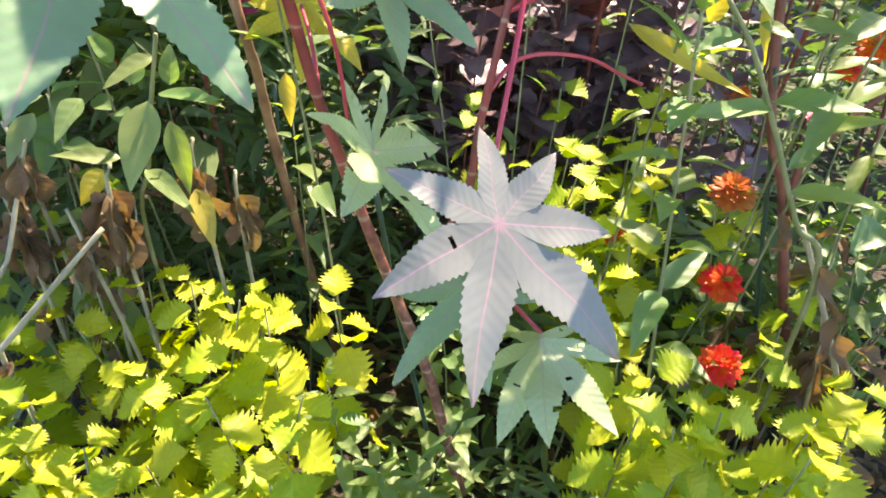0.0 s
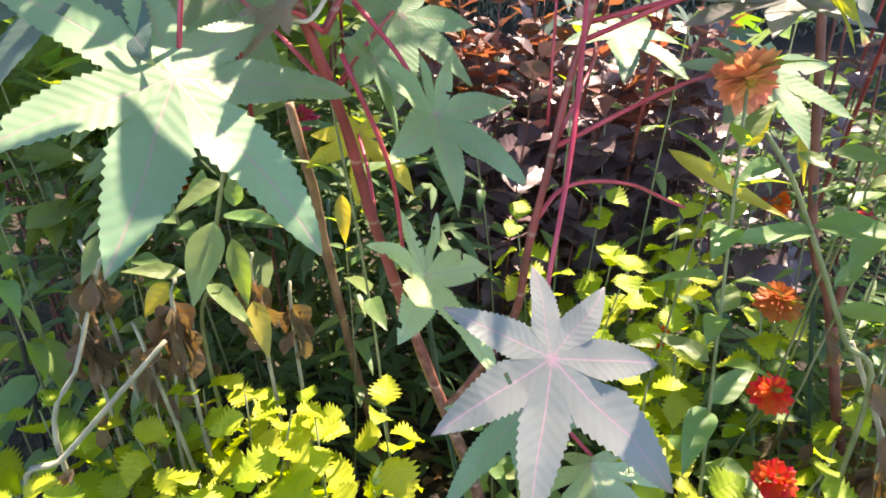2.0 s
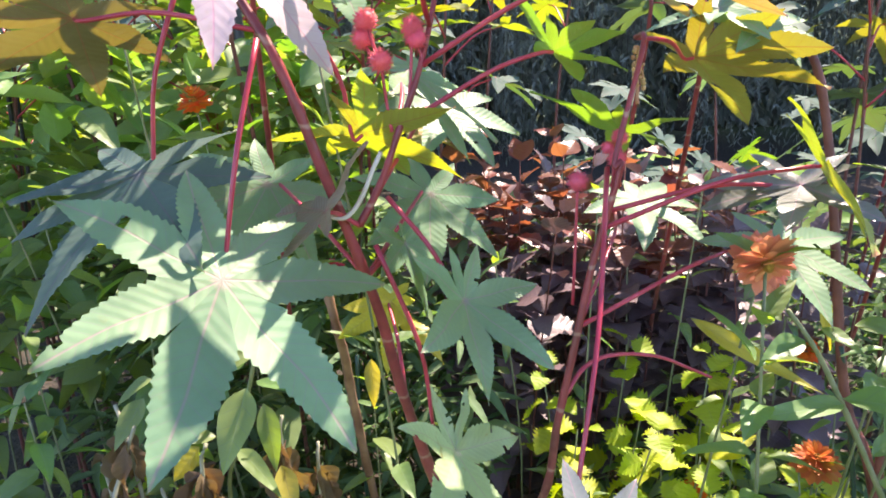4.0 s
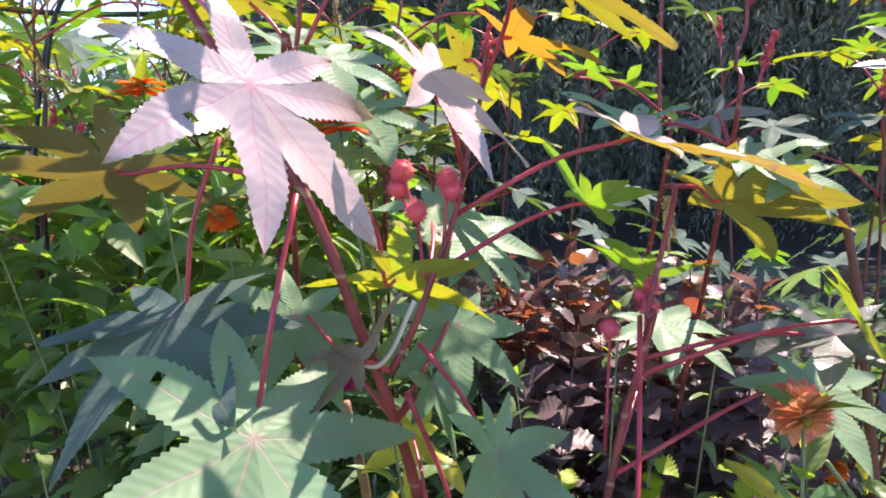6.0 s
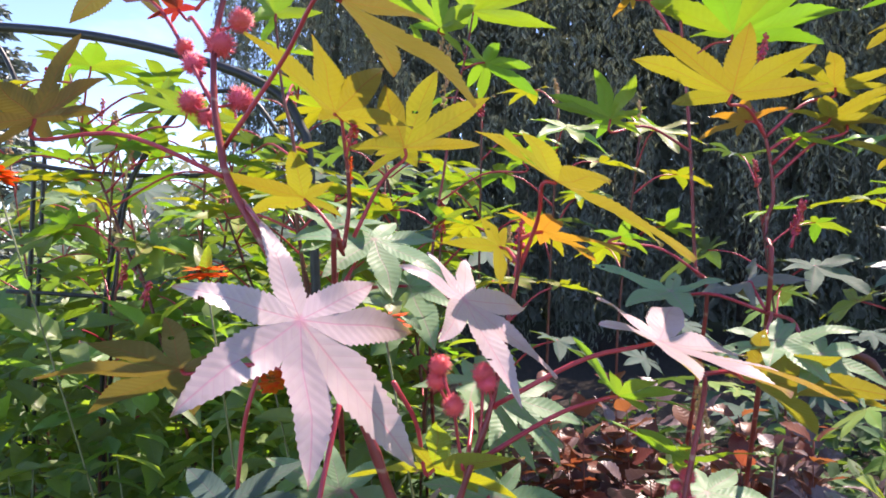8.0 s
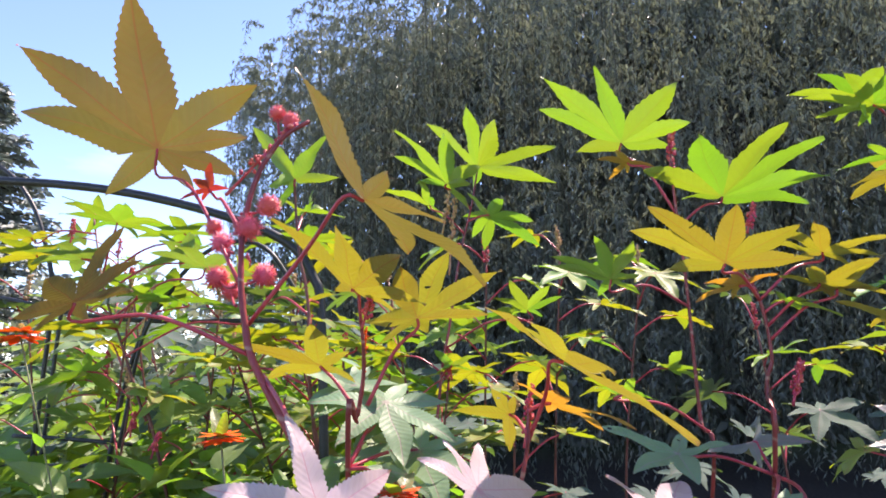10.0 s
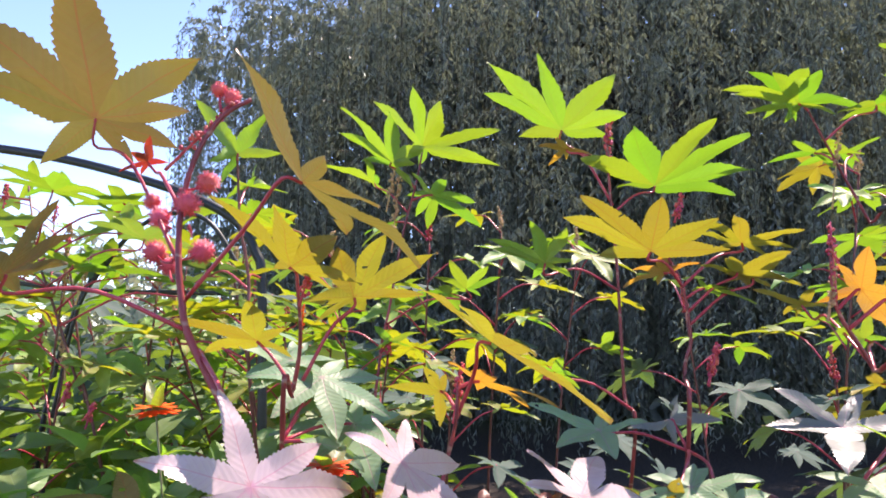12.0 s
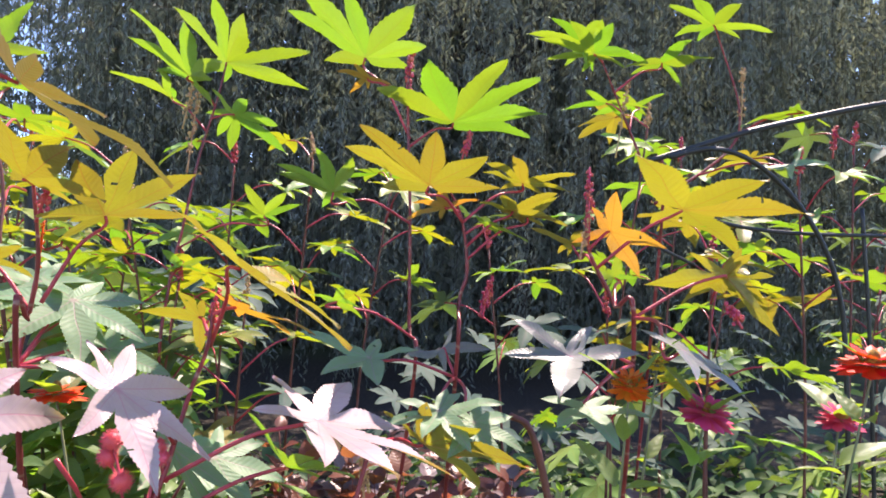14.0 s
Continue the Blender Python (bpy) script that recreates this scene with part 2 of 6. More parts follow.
def grid_mesh(name, verts, faces, uvs, mats, smooth=True, index=None):
    me = bpy.data.meshes.new(name)
    me.from_pydata([tuple(v) for v in verts], [], faces)
    for m in mats if isinstance(mats, (list, tuple)) else (mats,):
        me.materials.append(m)
    if uvs is not None:
        lay = me.uv_layers.new(name="uv").data
        ids = np.empty(len(me.loops), dtype=np.int32)
        me.loops.foreach_get("vertex_index", ids)
        lay.foreach_set("uv", np.asarray(uvs, dtype=np.float32)[ids].ravel())
    if index is not None:
        me.polygons.foreach_set("material_index", index)
    me.polygons.foreach_set("use_smooth", [smooth] * len(me.polygons))
    me.update()
    return me


def frame_of(fwd, nrm):
    """A turn whose y goes along fwd and whose z is as near to nrm as can be."""
    y = Vector(fwd).normalized()
    x = y.cross(Vector(nrm)).normalized()
    return Matrix((x, y, x.cross(y))).transposed()


def at(place, turn, size=1.0):
    return Matrix.Translation(place) @ turn.to_4x4() @ Matrix.Scale(size, 4)


def spline(points, n):
    """n points along a smooth line through the given ones."""
    p = [Vector(q) for q in points]
    if len(p) == 2:
        return [p[0].lerp(p[1], i / (n - 1)) for i in range(n)]
    p = [2 * p[0] - p[1]] + p + [2 * p[-1] - p[-2]]
    out = []
    for i in range(n):
        f = i / (n - 1) * (len(p) - 3)
        k = min(int(f), len(p) - 4)
        t = f - k
        a, b, c, d = p[k:k + 4]
        out.append(0.5 * (2 * b + (c - a) * t + (2 * a - 5 * b + 4 * c - d) * t * t + (3 * b - a - 3 * c + d) * t ** 3))
    return out


def tube_arrays(points, r0, r1, sides=8, n=None, rings=0.0, seed=0):
    """A tapering round stem; rings: how far its joints stand out."""
    line = spline(points, n or max(4, 4 * len(points)))
    rnd = random.Random(seed)
    vs, fs, uv = [], [], []
    up = Vector((0.31, 0.52, 0.79))
    for i, q in enumerate(line):
        t = (line[min(i + 1, len(line) - 1)] - line[max(i - 1, 0)]).normalized()
        x = t.cross(up).normalized()
        y = t.cross(x)
        f = i / (len(line) - 1)
        r = r0 + (r1 - r0) * f ** 0.75
        if rings:
            r *= 1 + (rings if i % 4 == 2 else 0) + rnd.uniform(-0.04, 0.04)
        for k in range(sides):
            a = 2 * math.pi * k / sides
            vs.append(q + x * (r * math.cos(a)) + y * (r * math.sin(a)))
            uv.append((f, 0.5))
    for i in range(len(line) - 1):
        for k in range(sides):
            a, b = i * sides + k, i * sides + (k + 1) % sides
            fs.append((a, b, b + sides, a + sides))
    fs.append(tuple(range(sides))[::-1])
    fs.append(tuple(range(len(vs) - sides, len(vs))))
    return vs, fs, uv


def tube(name, points, r0, r1, mat, sides=8, n=None, rings=0.0, seed=0):
    v, f, u = tube_arrays(points, r0, r1, sides, n, rings, seed)
    return grid_mesh(name, v, f, u, mat)


def join_arrays(blocks):
    """One set of vertices, faces and uvs from many (verts, faces, uvs)."""
    vs, fs, us = [], [], []
    for v, f, u in blocks:
        k = len(vs)
        vs.extend(v)
        us.extend(u)
        fs.extend(tuple(i + k for i in g) for g in f)
    return vs, fs, us


def castor_arrays(lobes, rows=30, droop=0.1, fold=0.22, wave=0.03, seed=0, bite=0.0, broad=0.2):
    """A palmate leaf in its own frame: the stalk's end at the origin, the main lobe along y, the upper face to z.
    lobes: (degrees from the main lobe, metres, fall per metre)."""
    rnd = random.Random(seed)
    lobes = sorted((q[0], q[1], q[2] if len(q) > 2 else droop) for q in lobes)
    n = len(lobes)
    vs, fs, us = [], [], []
    cols = (-1.0, -0.5, 0.0, 0.5, 1.0)
    for i, (deg, ln, fall) in enumerate(lobes):
        before = (deg - lobes[i - 1][0]) % 360 or 360
        after = (lobes[(i + 1) % n][0] - deg) % 360 or 360
        halves = [max(10.0, min(h / 2, 56.0)) for h in (after, before)]
        a = radians(deg)
        way, side = Vector((-math.sin(a), math.cos(a), 0)), Vector((math.cos(a), math.sin(a), 0))
        bend, ph, lift = rnd.uniform(-0.14, 0.14), rnd.uniform(0, 6.3), rnd.uniform(-0.06, 0.06)
        twist = rnd.uniform(-0.16, 0.16)
        wide = broad * rnd.uniform(0.93, 1.08)
        start = len(vs)
        holes = set()
        for k in range(2):
            if rnd.random() < bite:
                j0, c0 = rnd.randrange(int(rows * 0.35), int(rows * 0.85)), rnd.randrange(4)
                holes.update((j0 + i, c0) for i in range(rnd.randrange(1, 4)))
        for j in range(rows + 1):
            s = j / rows
            prof = wide * ln * max(0.0, 1 - s ** 2.7) * (1 - 0.22 * (1 - s) ** 2)
            tooth = 1.0 if j in (0, rows) else (1.05 if j % 3 == 2 else 0.99 if j % 3 == 1 else 0.93)
            for c in cols:
                h = halves[0] if c < 0 else halves[1]
                wedge = s * ln * math.tan(radians(h))
                w = min(wedge, prof * (tooth if abs(c) == 1 else 1.0))
                x = c * w
                free = max(0.0, min(1.0, (s - 0.3) / 0.3))  # 0 where the lobes are one blade, 1 where they are free
                near = (fall + lobes[(i + (1 if c < 0 else -1)) % n][2]) / 2
                lean = fall + (near - fall) * abs(c) * (1 - free)
                z = -math.hypot(s * ln, x) * lean + (0.12 + lift) * ln * s * (1 - s) * free
                z += fold * abs(x) * min(1.0, 2.5 * s) + wave * ln * s * math.sin(9 * s + ph + 1.5 * c) * abs(c) * free
                z += twist * x * free
                p = way * (s * ln) + side * (x + bend * ln * (1 - s) * s * free)
                vs.append(Vector((p.x, p.y, z)))
                us.append((s, x / (wide * ln)))
        for j in range(rows):
            for c in range(4):
                k = start + j * 5 + c
                if (j, c) in holes:
                    continue
                fs.append((k, k + 1, k + 6, k + 5))
    return vs, fs, us


def blade_arrays(length, width, rows=8, teeth=0.0, widest=0.4, fold=0.25, droop=0.25, wave=0.0, seed=0, frill=0.0):
    """A simple leaf from its stalk's end along y, the upper face to z."""
    rnd = random.Random(seed)
    vs, fs, us = [], [], []
    ph, bend = rnd.uniform(0, 6.3), rnd.uniform(-0.1, 0.1)
    for j in range(rows + 1):
        s = j / rows
        if s < widest:
            w = math.sin(0.5 * math.pi * (s / widest) ** 0.8)
        else:
            w = max(0.0, 1 - ((s - widest) / (1 - widest)) ** 1.7)
        w = max(0.04 if j < rows else 0.0, w) * width / 2
        k = 1.0
        if teeth and 0 < j < rows:
            k = 1 + teeth if j % 2 else 1 - teeth
        for c in (-1.0, -0.5, 0.0, 0.5, 1.0):
            x = c * w * (k if abs(c) == 1 else 1)
            z = fold * abs(x) - droop * length * s * s + wave * length * math.sin(8 * s + ph + c) * abs(c)
            if frill and abs(c) == 1:
                z += frill * length * (1 if j % 2 else -1)
            vs.append(Vector((x + bend * length * s * s, s * length, z)))
            us.append((s, c * w / (width / 2)))
    for j in range(rows):
        for c in range(4):
            q = j * 5 + c
            fs.append((q, q + 1, q + 6, q + 5))
    return vs, fs, us


def mesh_of(name, arrays, mat):
    return grid_mesh(name, *arrays, mat)


def many(name, shapes, mats, poses, parent=None):
    """One joined mesh of many leaves: shapes are (verts, faces, uvs), poses (shape, material index, matrix)."""
    packs = [(np.array([tuple(q) for q in v]), f, np.array(u)) for v, f, u in shapes]
    vs, us, fs, idx, k = [], [], [], [], 0
    for s, mi, m in poses:
        v, f, u = packs[s]
        a = np.array(m)
        vs.append(v @ a[:3, :3].T + a[:3, 3])
        us.append(u)
        fs.extend([tuple(i + k for i in g) for g in f])
        idx.extend([mi] * len(f))
        k += len(v)
    ob = new(name, grid_mesh(name, np.concatenate(vs), fs, np.concatenate(us), mats, True, idx))
    if parent:
        ob.parent = parent
    return ob


# ---- ground ----
def ground_sheet():
    n, vs, fs = 70, [], []
    line = [math.copysign(abs(t) ** 3, t) * 400 for t in np.linspace(-1, 1, n)]
    for y in line:
        for x in line:
            near = max(0.0, 1 - (x * x + y * y) / 16)
            vs.append((x, y, near * 0.05 * noise.noise((x * 3, y * 3, 0))))
    for j in range(n - 1):
        for i in range(n - 1):
            k = j * n + i
            fs.append((k, k + 1, k + n + 1, k + n))
    m = Mat("soil and far meadow")
    pos = m.node("ShaderNodeSeparateXYZ", Vector=m.coord("Object"))
    far = m.steps(m.math("POWER", m.math("ADD", m.math("MULTIPLY", pos.outputs[0], pos.outputs[0]), m.math("MULTIPLY", pos.outputs[1], pos.outputs[1])), 0.5), 9.0, 13.0)
    far = m.math("MAXIMUM", far, m.steps(m.math("ADD", pos.outputs[1], m.math("MULTIPLY", m.noise(2.0, 3.0), 0.2)), 0.2, 0.38, 1.0, 0.0))
    soil = m.mix(m.steps(m.noise(30.0, 6.0), 0.35, 0.65), (0.016, 0.012, 0.009), (0.06, 0.042, 0.028))
    grass = m.mix(m.steps(m.noise(0.8, 6.0), 0.35, 0.65), (0.07, 0.11, 0.03), (0.16, 0.18, 0.07))
    m.l.new(m.mix(far, soil, grass), m.bsdf.inputs["Base Color"])
    m.bsdf.inputs["Roughness"].default_value = 0.95
    m.l.new(m.bump(m.noise(60.0, 6.0), 1.0, 0.02), m.bsdf.inputs["Normal"])
    ob = new("ground", grid_mesh("ground", vs, fs, None, m.m))
    tagged(ob, "dark mulch soil of the flower bed, meadow beyond", "ground", kind="structure")


ground_sheet()

# ---- castor bean plants: stems measured, each leaf a part ----
PLANTS = {}
LEAF_NAMES = {"green": "green palmate leaf with pink veins", "pale": "pale green leaf eaten into holes", "mauve": "grey mauve palmate leaf with pink veins",
              "pink": "young pink palmate leaf, glossy", "bronze": "olive bronze palmate leaf", "gold": "golden palmate leaf, lit through",
              "orange": "orange young palmate leaf", "lime": "bright lime palmate leaf, lit through", "wine": "small wine red leaf", "olive": "olive yellow palmate leaf, lit through", "yellow": "yellowed dying palmate leaf", "deep": "slate green palmate leaf, coloured dark as if in shade"}


def castor_plant(key, label, base):
    ob = new("castor_bean_plant")
    ob.location = base
    PLANTS[key] = (ob, [])
    return tagged(ob, label, "castor plant", "castor bean plants in the bed")


def under(key, ob):
    plant = PLANTS[key][0]
    ob.parent = plant
    ob.matrix_parent_inverse = Matrix.Translation(-plant.location)
    return ob


def castor_stem(key, points, r0, r1, mat=None, rings=0.10):
    v = tube("stem", points, r0 * 0.76, r1 * 0.8, mat or STEM_RED, 10, 6 * len(points), rings, len(PLANTS[key][1]))
    PLANTS[key][1].extend(spline(points, 24))
    return under(key, new("stem", v))


LEAF_COUNT = [0]


def castor_leaf(key, mat, place, fwd, nrm, lobes, joint=None):
    LEAF_COUNT[0] += 1
    far = place[1] > 1.15
    turn = frame_of(fwd, nrm)
    me = mesh_of("leaf", castor_arrays(lobes, 30 if far else 60, 0.1, 0.28 if far else 0.15, 0.02, LEAF_COUNT[0], 0.85 if mat == "pale" else 0.1 if not far else 0.0, (0.162 if far else 0.19) if mat in ("lime", "gold", "olive", "orange", "bronze") else 0.185 if mat == "pink" else 0.2), CASTOR[mat])
    ob = under(key, new("leaf", me))
    ob.matrix_basis = at(place, turn)
    tagged(ob, LEAF_NAMES[mat])
    c = Vector(place)
    if joint is None:
        line = [q for q in PLANTS[key][1] if q.z < c.z + 0.03] or PLANTS[key][1]
        joint = min(line, key=lambda q: (q - c).length + 0.5 * abs(c.z - 0.1 - q.z))
    joint = Vector(joint)
    span = (c - joint).length
    back = -Vector(turn.col[1]) * 0.22 * span - Vector(turn.col[2]) * 0.18 * span
    mid = joint.lerp(c, 0.55) + Vector((0, 0, 0.06 * span))
    stalk = new("leaf_stalk", tube("leaf_stalk", [joint, mid, c + back * 0.4, c - Vector(turn.col[2]) * 0.002], 0.0033 if not far else 0.003, 0.0022, STALK, 7, 14))
    under(key, stalk)
    return ob
castor_plant(1, "tall castor bean plant with red stem and large leaves", (0.061, 0.8, 0))
castor_stem(1, [(0.061, 0.8, 0.173), (0.004, 0.83, 0.411), (-0.044, 0.84, 0.554), (-0.085, 0.84, 0.686), (-0.135, 0.82, 0.882), (-0.158, 0.79, 1.026), (-0.202, 0.75, 1.203), (-0.232, 0.74, 1.303), (-0.269, 0.75, 1.373), (-0.397, 0.775, 1.575), (-0.422, 0.785, 1.643), (-0.436, 0.8, 1.714), (-0.441, 0.82, 1.789), (-0.425, 0.83, 1.858), (-0.392, 0.84, 1.912), (-0.354, 0.85, 1.938)], 0.013, 0.0035, STEM_RED)
castor_plant(2, "red-stemmed castor bean plant with mauve leaves", (-0.044, 0.835, 0))
castor_stem(2, [(-0.044, 0.835, 0.57), (0.002, 0.815, 0.65), (0.052, 0.8, 0.756), (0.067, 0.8, 0.858), (0.084, 0.8, 0.951), (0.106, 0.81, 1.068), (0.117, 0.81, 1.111), (0.136, 0.81, 1.193), (0.129, 0.81, 1.199), (0.162, 0.85, 1.326), (0.157, 0.88, 1.335)], 0.009, 0.0035, STEM_RED)
castor_plant(3, "slim castor bean plant with gold-lit leaves", (-0.55, 1.6, 0))
castor_stem(3, [(-0.55, 1.6, 0.0), (-0.338, 0.95, 1.399), (-0.315, 0.93, 1.501), (-0.3, 0.92, 1.582), (-0.3, 0.9, 1.685)], 0.0065, 0.003, STEM_RED)
castor_stem(1, [(-0.167, 0.765, 1.133), (-0.141, 0.775, 1.181), (-0.12, 0.785, 1.236), (-0.091, 0.8, 1.316), (-0.073, 0.85, 1.412), (-0.063, 0.9, 1.466), (-0.06, 0.92, 1.526)], 0.0065, 0.003, STEM_RED)
castor_plant(5, "castor bean plant with lime leaves, further back", (-0.45, 2.2, 0))
castor_stem(5, [(-0.45, 2.2, 0.0), (-0.364, 1.72, 1.196), (-0.345, 1.72, 1.501), (-0.318, 1.73, 1.65), (-0.287, 1.75, 1.834), (-0.251, 1.76, 1.974), (-0.232, 1.78, 2.081)], 0.0065, 0.003, STEM_RED)
castor_plant(6, "castor bean plant with lit lime leaves", (0.15, 2.1, 0))
castor_stem(6, [(0.15, 2.1, 0.0), (0.256, 1.45, 1.264), (0.248, 1.45, 1.442), (0.243, 1.45, 1.71), (0.234, 1.45, 1.886), (0.23, 1.45, 2.041)], 0.0065, 0.003, STEM_RED)
castor_plant(7, "castor bean plant with gold and orange leaves", (0.35, 2.05, 0))
castor_stem(7, [(0.35, 2.05, 0.0), (0.327, 1.25, 1.31), (0.333, 1.25, 1.505), (0.347, 1.25, 1.568), (0.334, 1.25, 1.674), (0.296, 1.25, 1.75)], 0.0065, 0.003, STEM_RED)
castor_plant(8, "castor bean plant with golden leaves and red spikes", (0.85, 1.9, 0))
castor_stem(8, [(0.85, 1.9, 0.0), (0.609, 1.05, 1.395), (0.572, 1.05, 1.527), (0.526, 1.05, 1.622), (0.523, 1.05, 1.727)], 0.0065, 0.003, STEM_RED)
castor_plant(9, "tall castor bean plant behind, bright lime leaves", (1.0, 2.2, 0))
castor_stem(9, [(1.0, 2.2, 0.0), (0.909, 1.65, 1.688), (0.861, 1.65, 1.831), (0.804, 1.65, 1.961), (0.734, 1.63, 2.1)], 0.0065, 0.003, STEM_RED)
castor_stem(9, [(0.893, 1.66, 1.746), (1.11, 1.7, 1.897), (1.14, 1.7, 2.016), (1.069, 1.7, 2.224)], 0.006, 0.003, STEM_RED)
castor_plant(10, "brown woody castor stem without leaves", (-0.22, 1.25, 0))
castor_stem(10, [(-0.22, 1.25, 0.0), (-0.26, 1.2, 0.333), (-0.275, 1.14, 0.566), (-0.278, 1.08, 0.746), (-0.274, 1.04, 0.836), (-0.272, 1.0, 0.903), (-0.288, 1.0, 0.996)], 0.012, 0.009, STEM_BROWN)
castor_plant(11, "dark red castor stem beside a green stake", (0.58, 1.06, 0))
castor_stem(11, [(0.58, 1.06, 0.0), (0.676, 1.05, 0.253), (0.633, 1.05, 0.468), (0.585, 1.06, 0.656), (0.542, 1.08, 0.778), (0.489, 1.1, 1.135), (0.449, 1.1, 1.292), (0.409, 1.1, 1.325)], 0.015, 0.007, STEM_DARK)
castor_stem(11, [(0.602, 1.05, 0.61), (0.600, 1.05, 0.705), (0.640, 1.05, 0.760), (0.700, 1.05, 0.835)], 0.010, 0.006, STEM_DARK)
castor_plant(12, "castor bean plant growing by the iron arch", (-0.8, 1.7, 0))
castor_stem(12, [(-0.8, 1.7, 0.0), (-0.995, 1.5, 1.328), (-1.049, 1.5, 1.466), (-1.112, 1.5, 1.636), (-1.168, 1.5, 1.782), (-1.278, 1.6, 1.983)], 0.0065, 0.003, STEM_DARK)
castor_plant(13, "slim castor bean plant with lime top leaves", (-0.5, 1.7, 0))
castor_stem(13, [(-0.5, 1.7, 0.0), (-0.521, 1.3, 1.39), (-0.537, 1.3, 1.694), (-0.557, 1.3, 1.814), (-0.566, 1.3, 1.955)], 0.0065, 0.003, STEM_DARK)
castor_leaf(1, "green", (-0.274, 0.617, 1.116), (0.017, -0.851, -0.525), (0.497, -0.449, 0.743), [(-151, 0.153, 0.06), (-102, 0.183, 0.06), (-41, 0.185, 0.06), (0, 0.213, 0.06), (51, 0.215, 0.06), (112, 0.183, 0.06), (157, 0.137, 0.06)], (-0.252, 0.720, 1.345))
castor_leaf(2, "mauve", (0.082, 0.536, 0.873), (-0.101, -0.726, -0.680), (0.413, -0.652, 0.636), [(-161, 0.093, 0.06), (-102, 0.114, 0.06), (-49, 0.137, 0.06), (0, 0.164, 0.06), (56, 0.177, 0.06), (100, 0.126, 0.06), (148, 0.101, 0.06)], (0.122, 0.820, 1.188))
castor_leaf(1, "pale", (-0.062, 0.767, 0.835), (0.47, -0.50, -0.73), (0.74, -0.23, 0.63), [(-170, 0.093, -0.18), (-115, 0.113, -0.14), (-60, 0.147, -0.12), (-10, 0.161, -0.29), (85, 0.140, -0.05), (168, 0.065, -0.73)], (-0.148, 0.760, 1.111))
castor_leaf(1, "green", (-0.044, 0.741, 1.050), (0.17, -0.67, -0.72), (0.66, -0.46, 0.59), [(-141, 0.064, -0.51), (-101, 0.096, -0.38), (-47, 0.122, -0.21), (-2, 0.130, -0.15), (43, 0.121, -0.33), (104, 0.098, -0.30), (167, 0.069, -0.29)], (-0.135, 0.780, 1.164))
castor_leaf(1, "green", (-0.127, 0.840, 1.091), (0.24, -0.60, -0.77), (0.83, -0.28, 0.48), [(-95, 0.045, -0.62), (-87, 0.074, -0.16), (-47, 0.091, -0.03), (21, 0.099, 0.14), (33, 0.099, -0.21), (88, 0.075, -0.05), (135, 0.053, -0.05)])
castor_leaf(2, "pale", (0.142, 0.620, 0.672), (-0.05, -0.98, -0.17), (-0.29, -0.15, 0.95), [(-135, 0.064, 0.59), (-88, 0.090, 0.59), (-30, 0.121, 0.44), (2, 0.133, 0.14), (37, 0.120, 0.56), (92, 0.086, 0.71), (135, 0.064, 0.59)])
castor_leaf(2, "green", (0.062, 0.660, 0.716), (-0.67, -0.44, -0.60), (-0.47, -0.37, 0.80), [(-115, 0.081, 0.14), (-56, 0.131, 0.18), (3, 0.148, 0.09), (55, 0.132, 0.14), (115, 0.081, 0.14)])
castor_leaf(1, "olive", (-0.164, 0.800, 1.236), (0.89, 0.31, -0.34), (0.07, 0.65, 0.76), [(-135, 0.076, -0.04), (-107, 0.106, -0.12), (-55, 0.131, 0.01), (5, 0.137, 0.10), (47, 0.129, -0.14), (102, 0.106, -0.15), (169, 0.102, 0.31)], (-0.202, 0.760, 1.351))
# shaded leaf: its shade comes from the darker deep colour
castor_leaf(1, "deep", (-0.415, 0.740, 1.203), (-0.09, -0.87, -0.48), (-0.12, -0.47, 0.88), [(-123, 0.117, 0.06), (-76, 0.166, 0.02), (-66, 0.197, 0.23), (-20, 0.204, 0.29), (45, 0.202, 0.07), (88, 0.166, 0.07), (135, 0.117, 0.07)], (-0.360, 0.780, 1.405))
castor_leaf(1, "bronze", (-0.450, 0.720, 1.373), (-0.87, 0.19, -0.45), (-0.31, 0.52, 0.80), [(-135, 0.093, -0.05), (-88, 0.131, -0.05), (-45, 0.160, -0.05), (3, 0.168, -0.06), (43, 0.160, -0.08), (91, 0.131, 0.01), (130, 0.091, -0.22)])
castor_leaf(1, "pink", (-0.232, 0.561, 1.451), (0.228, -0.461, -0.858), (0.747, -0.482, 0.457), [(-163, 0.106, 0.06), (-99, 0.115, 0.06), (-51, 0.146, 0.06), (0, 0.148, 0.06), (42, 0.178, 0.06), (93, 0.135, 0.06), (121, 0.110, 0.06)], (-0.403, 0.800, 1.574))
castor_leaf(1, "pink", (-0.094, 0.640, 1.459), (0.516, -0.427, -0.743), (0.703, -0.285, 0.652), [(-173, 0.065, 0.06), (-123, 0.075, 0.06), (-54, 0.083, 0.06), (0, 0.120, 0.06), (45, 0.128, 0.06), (91, 0.116, 0.06), (140, 0.083, 0.06)])
castor_leaf(1, "pink", (0.101, 0.760, 1.398), (0.92, -0.02, -0.39), (0.38, -0.07, 0.92), [(-135, 0.100, -0.06), (-80, 0.142, -0.03), (-54, 0.171, -0.14), (-20, 0.183, -0.12), (45, 0.172, 0.01), (82, 0.140, -0.16), (140, 0.100, -0.09)], (-0.091, 0.800, 1.312))
castor_leaf(1, "lime", (0.058, 0.820, 1.323), (0.82, 0.25, -0.52), (0.41, 0.38, 0.83), [(-135, 0.054, -0.25), (-88, 0.076, -0.25), (-68, 0.093, -0.22), (2, 0.096, -0.30), (42, 0.095, -0.12), (88, 0.076, -0.25), (172, 0.077, -0.50)], (-0.107, 0.790, 1.250))
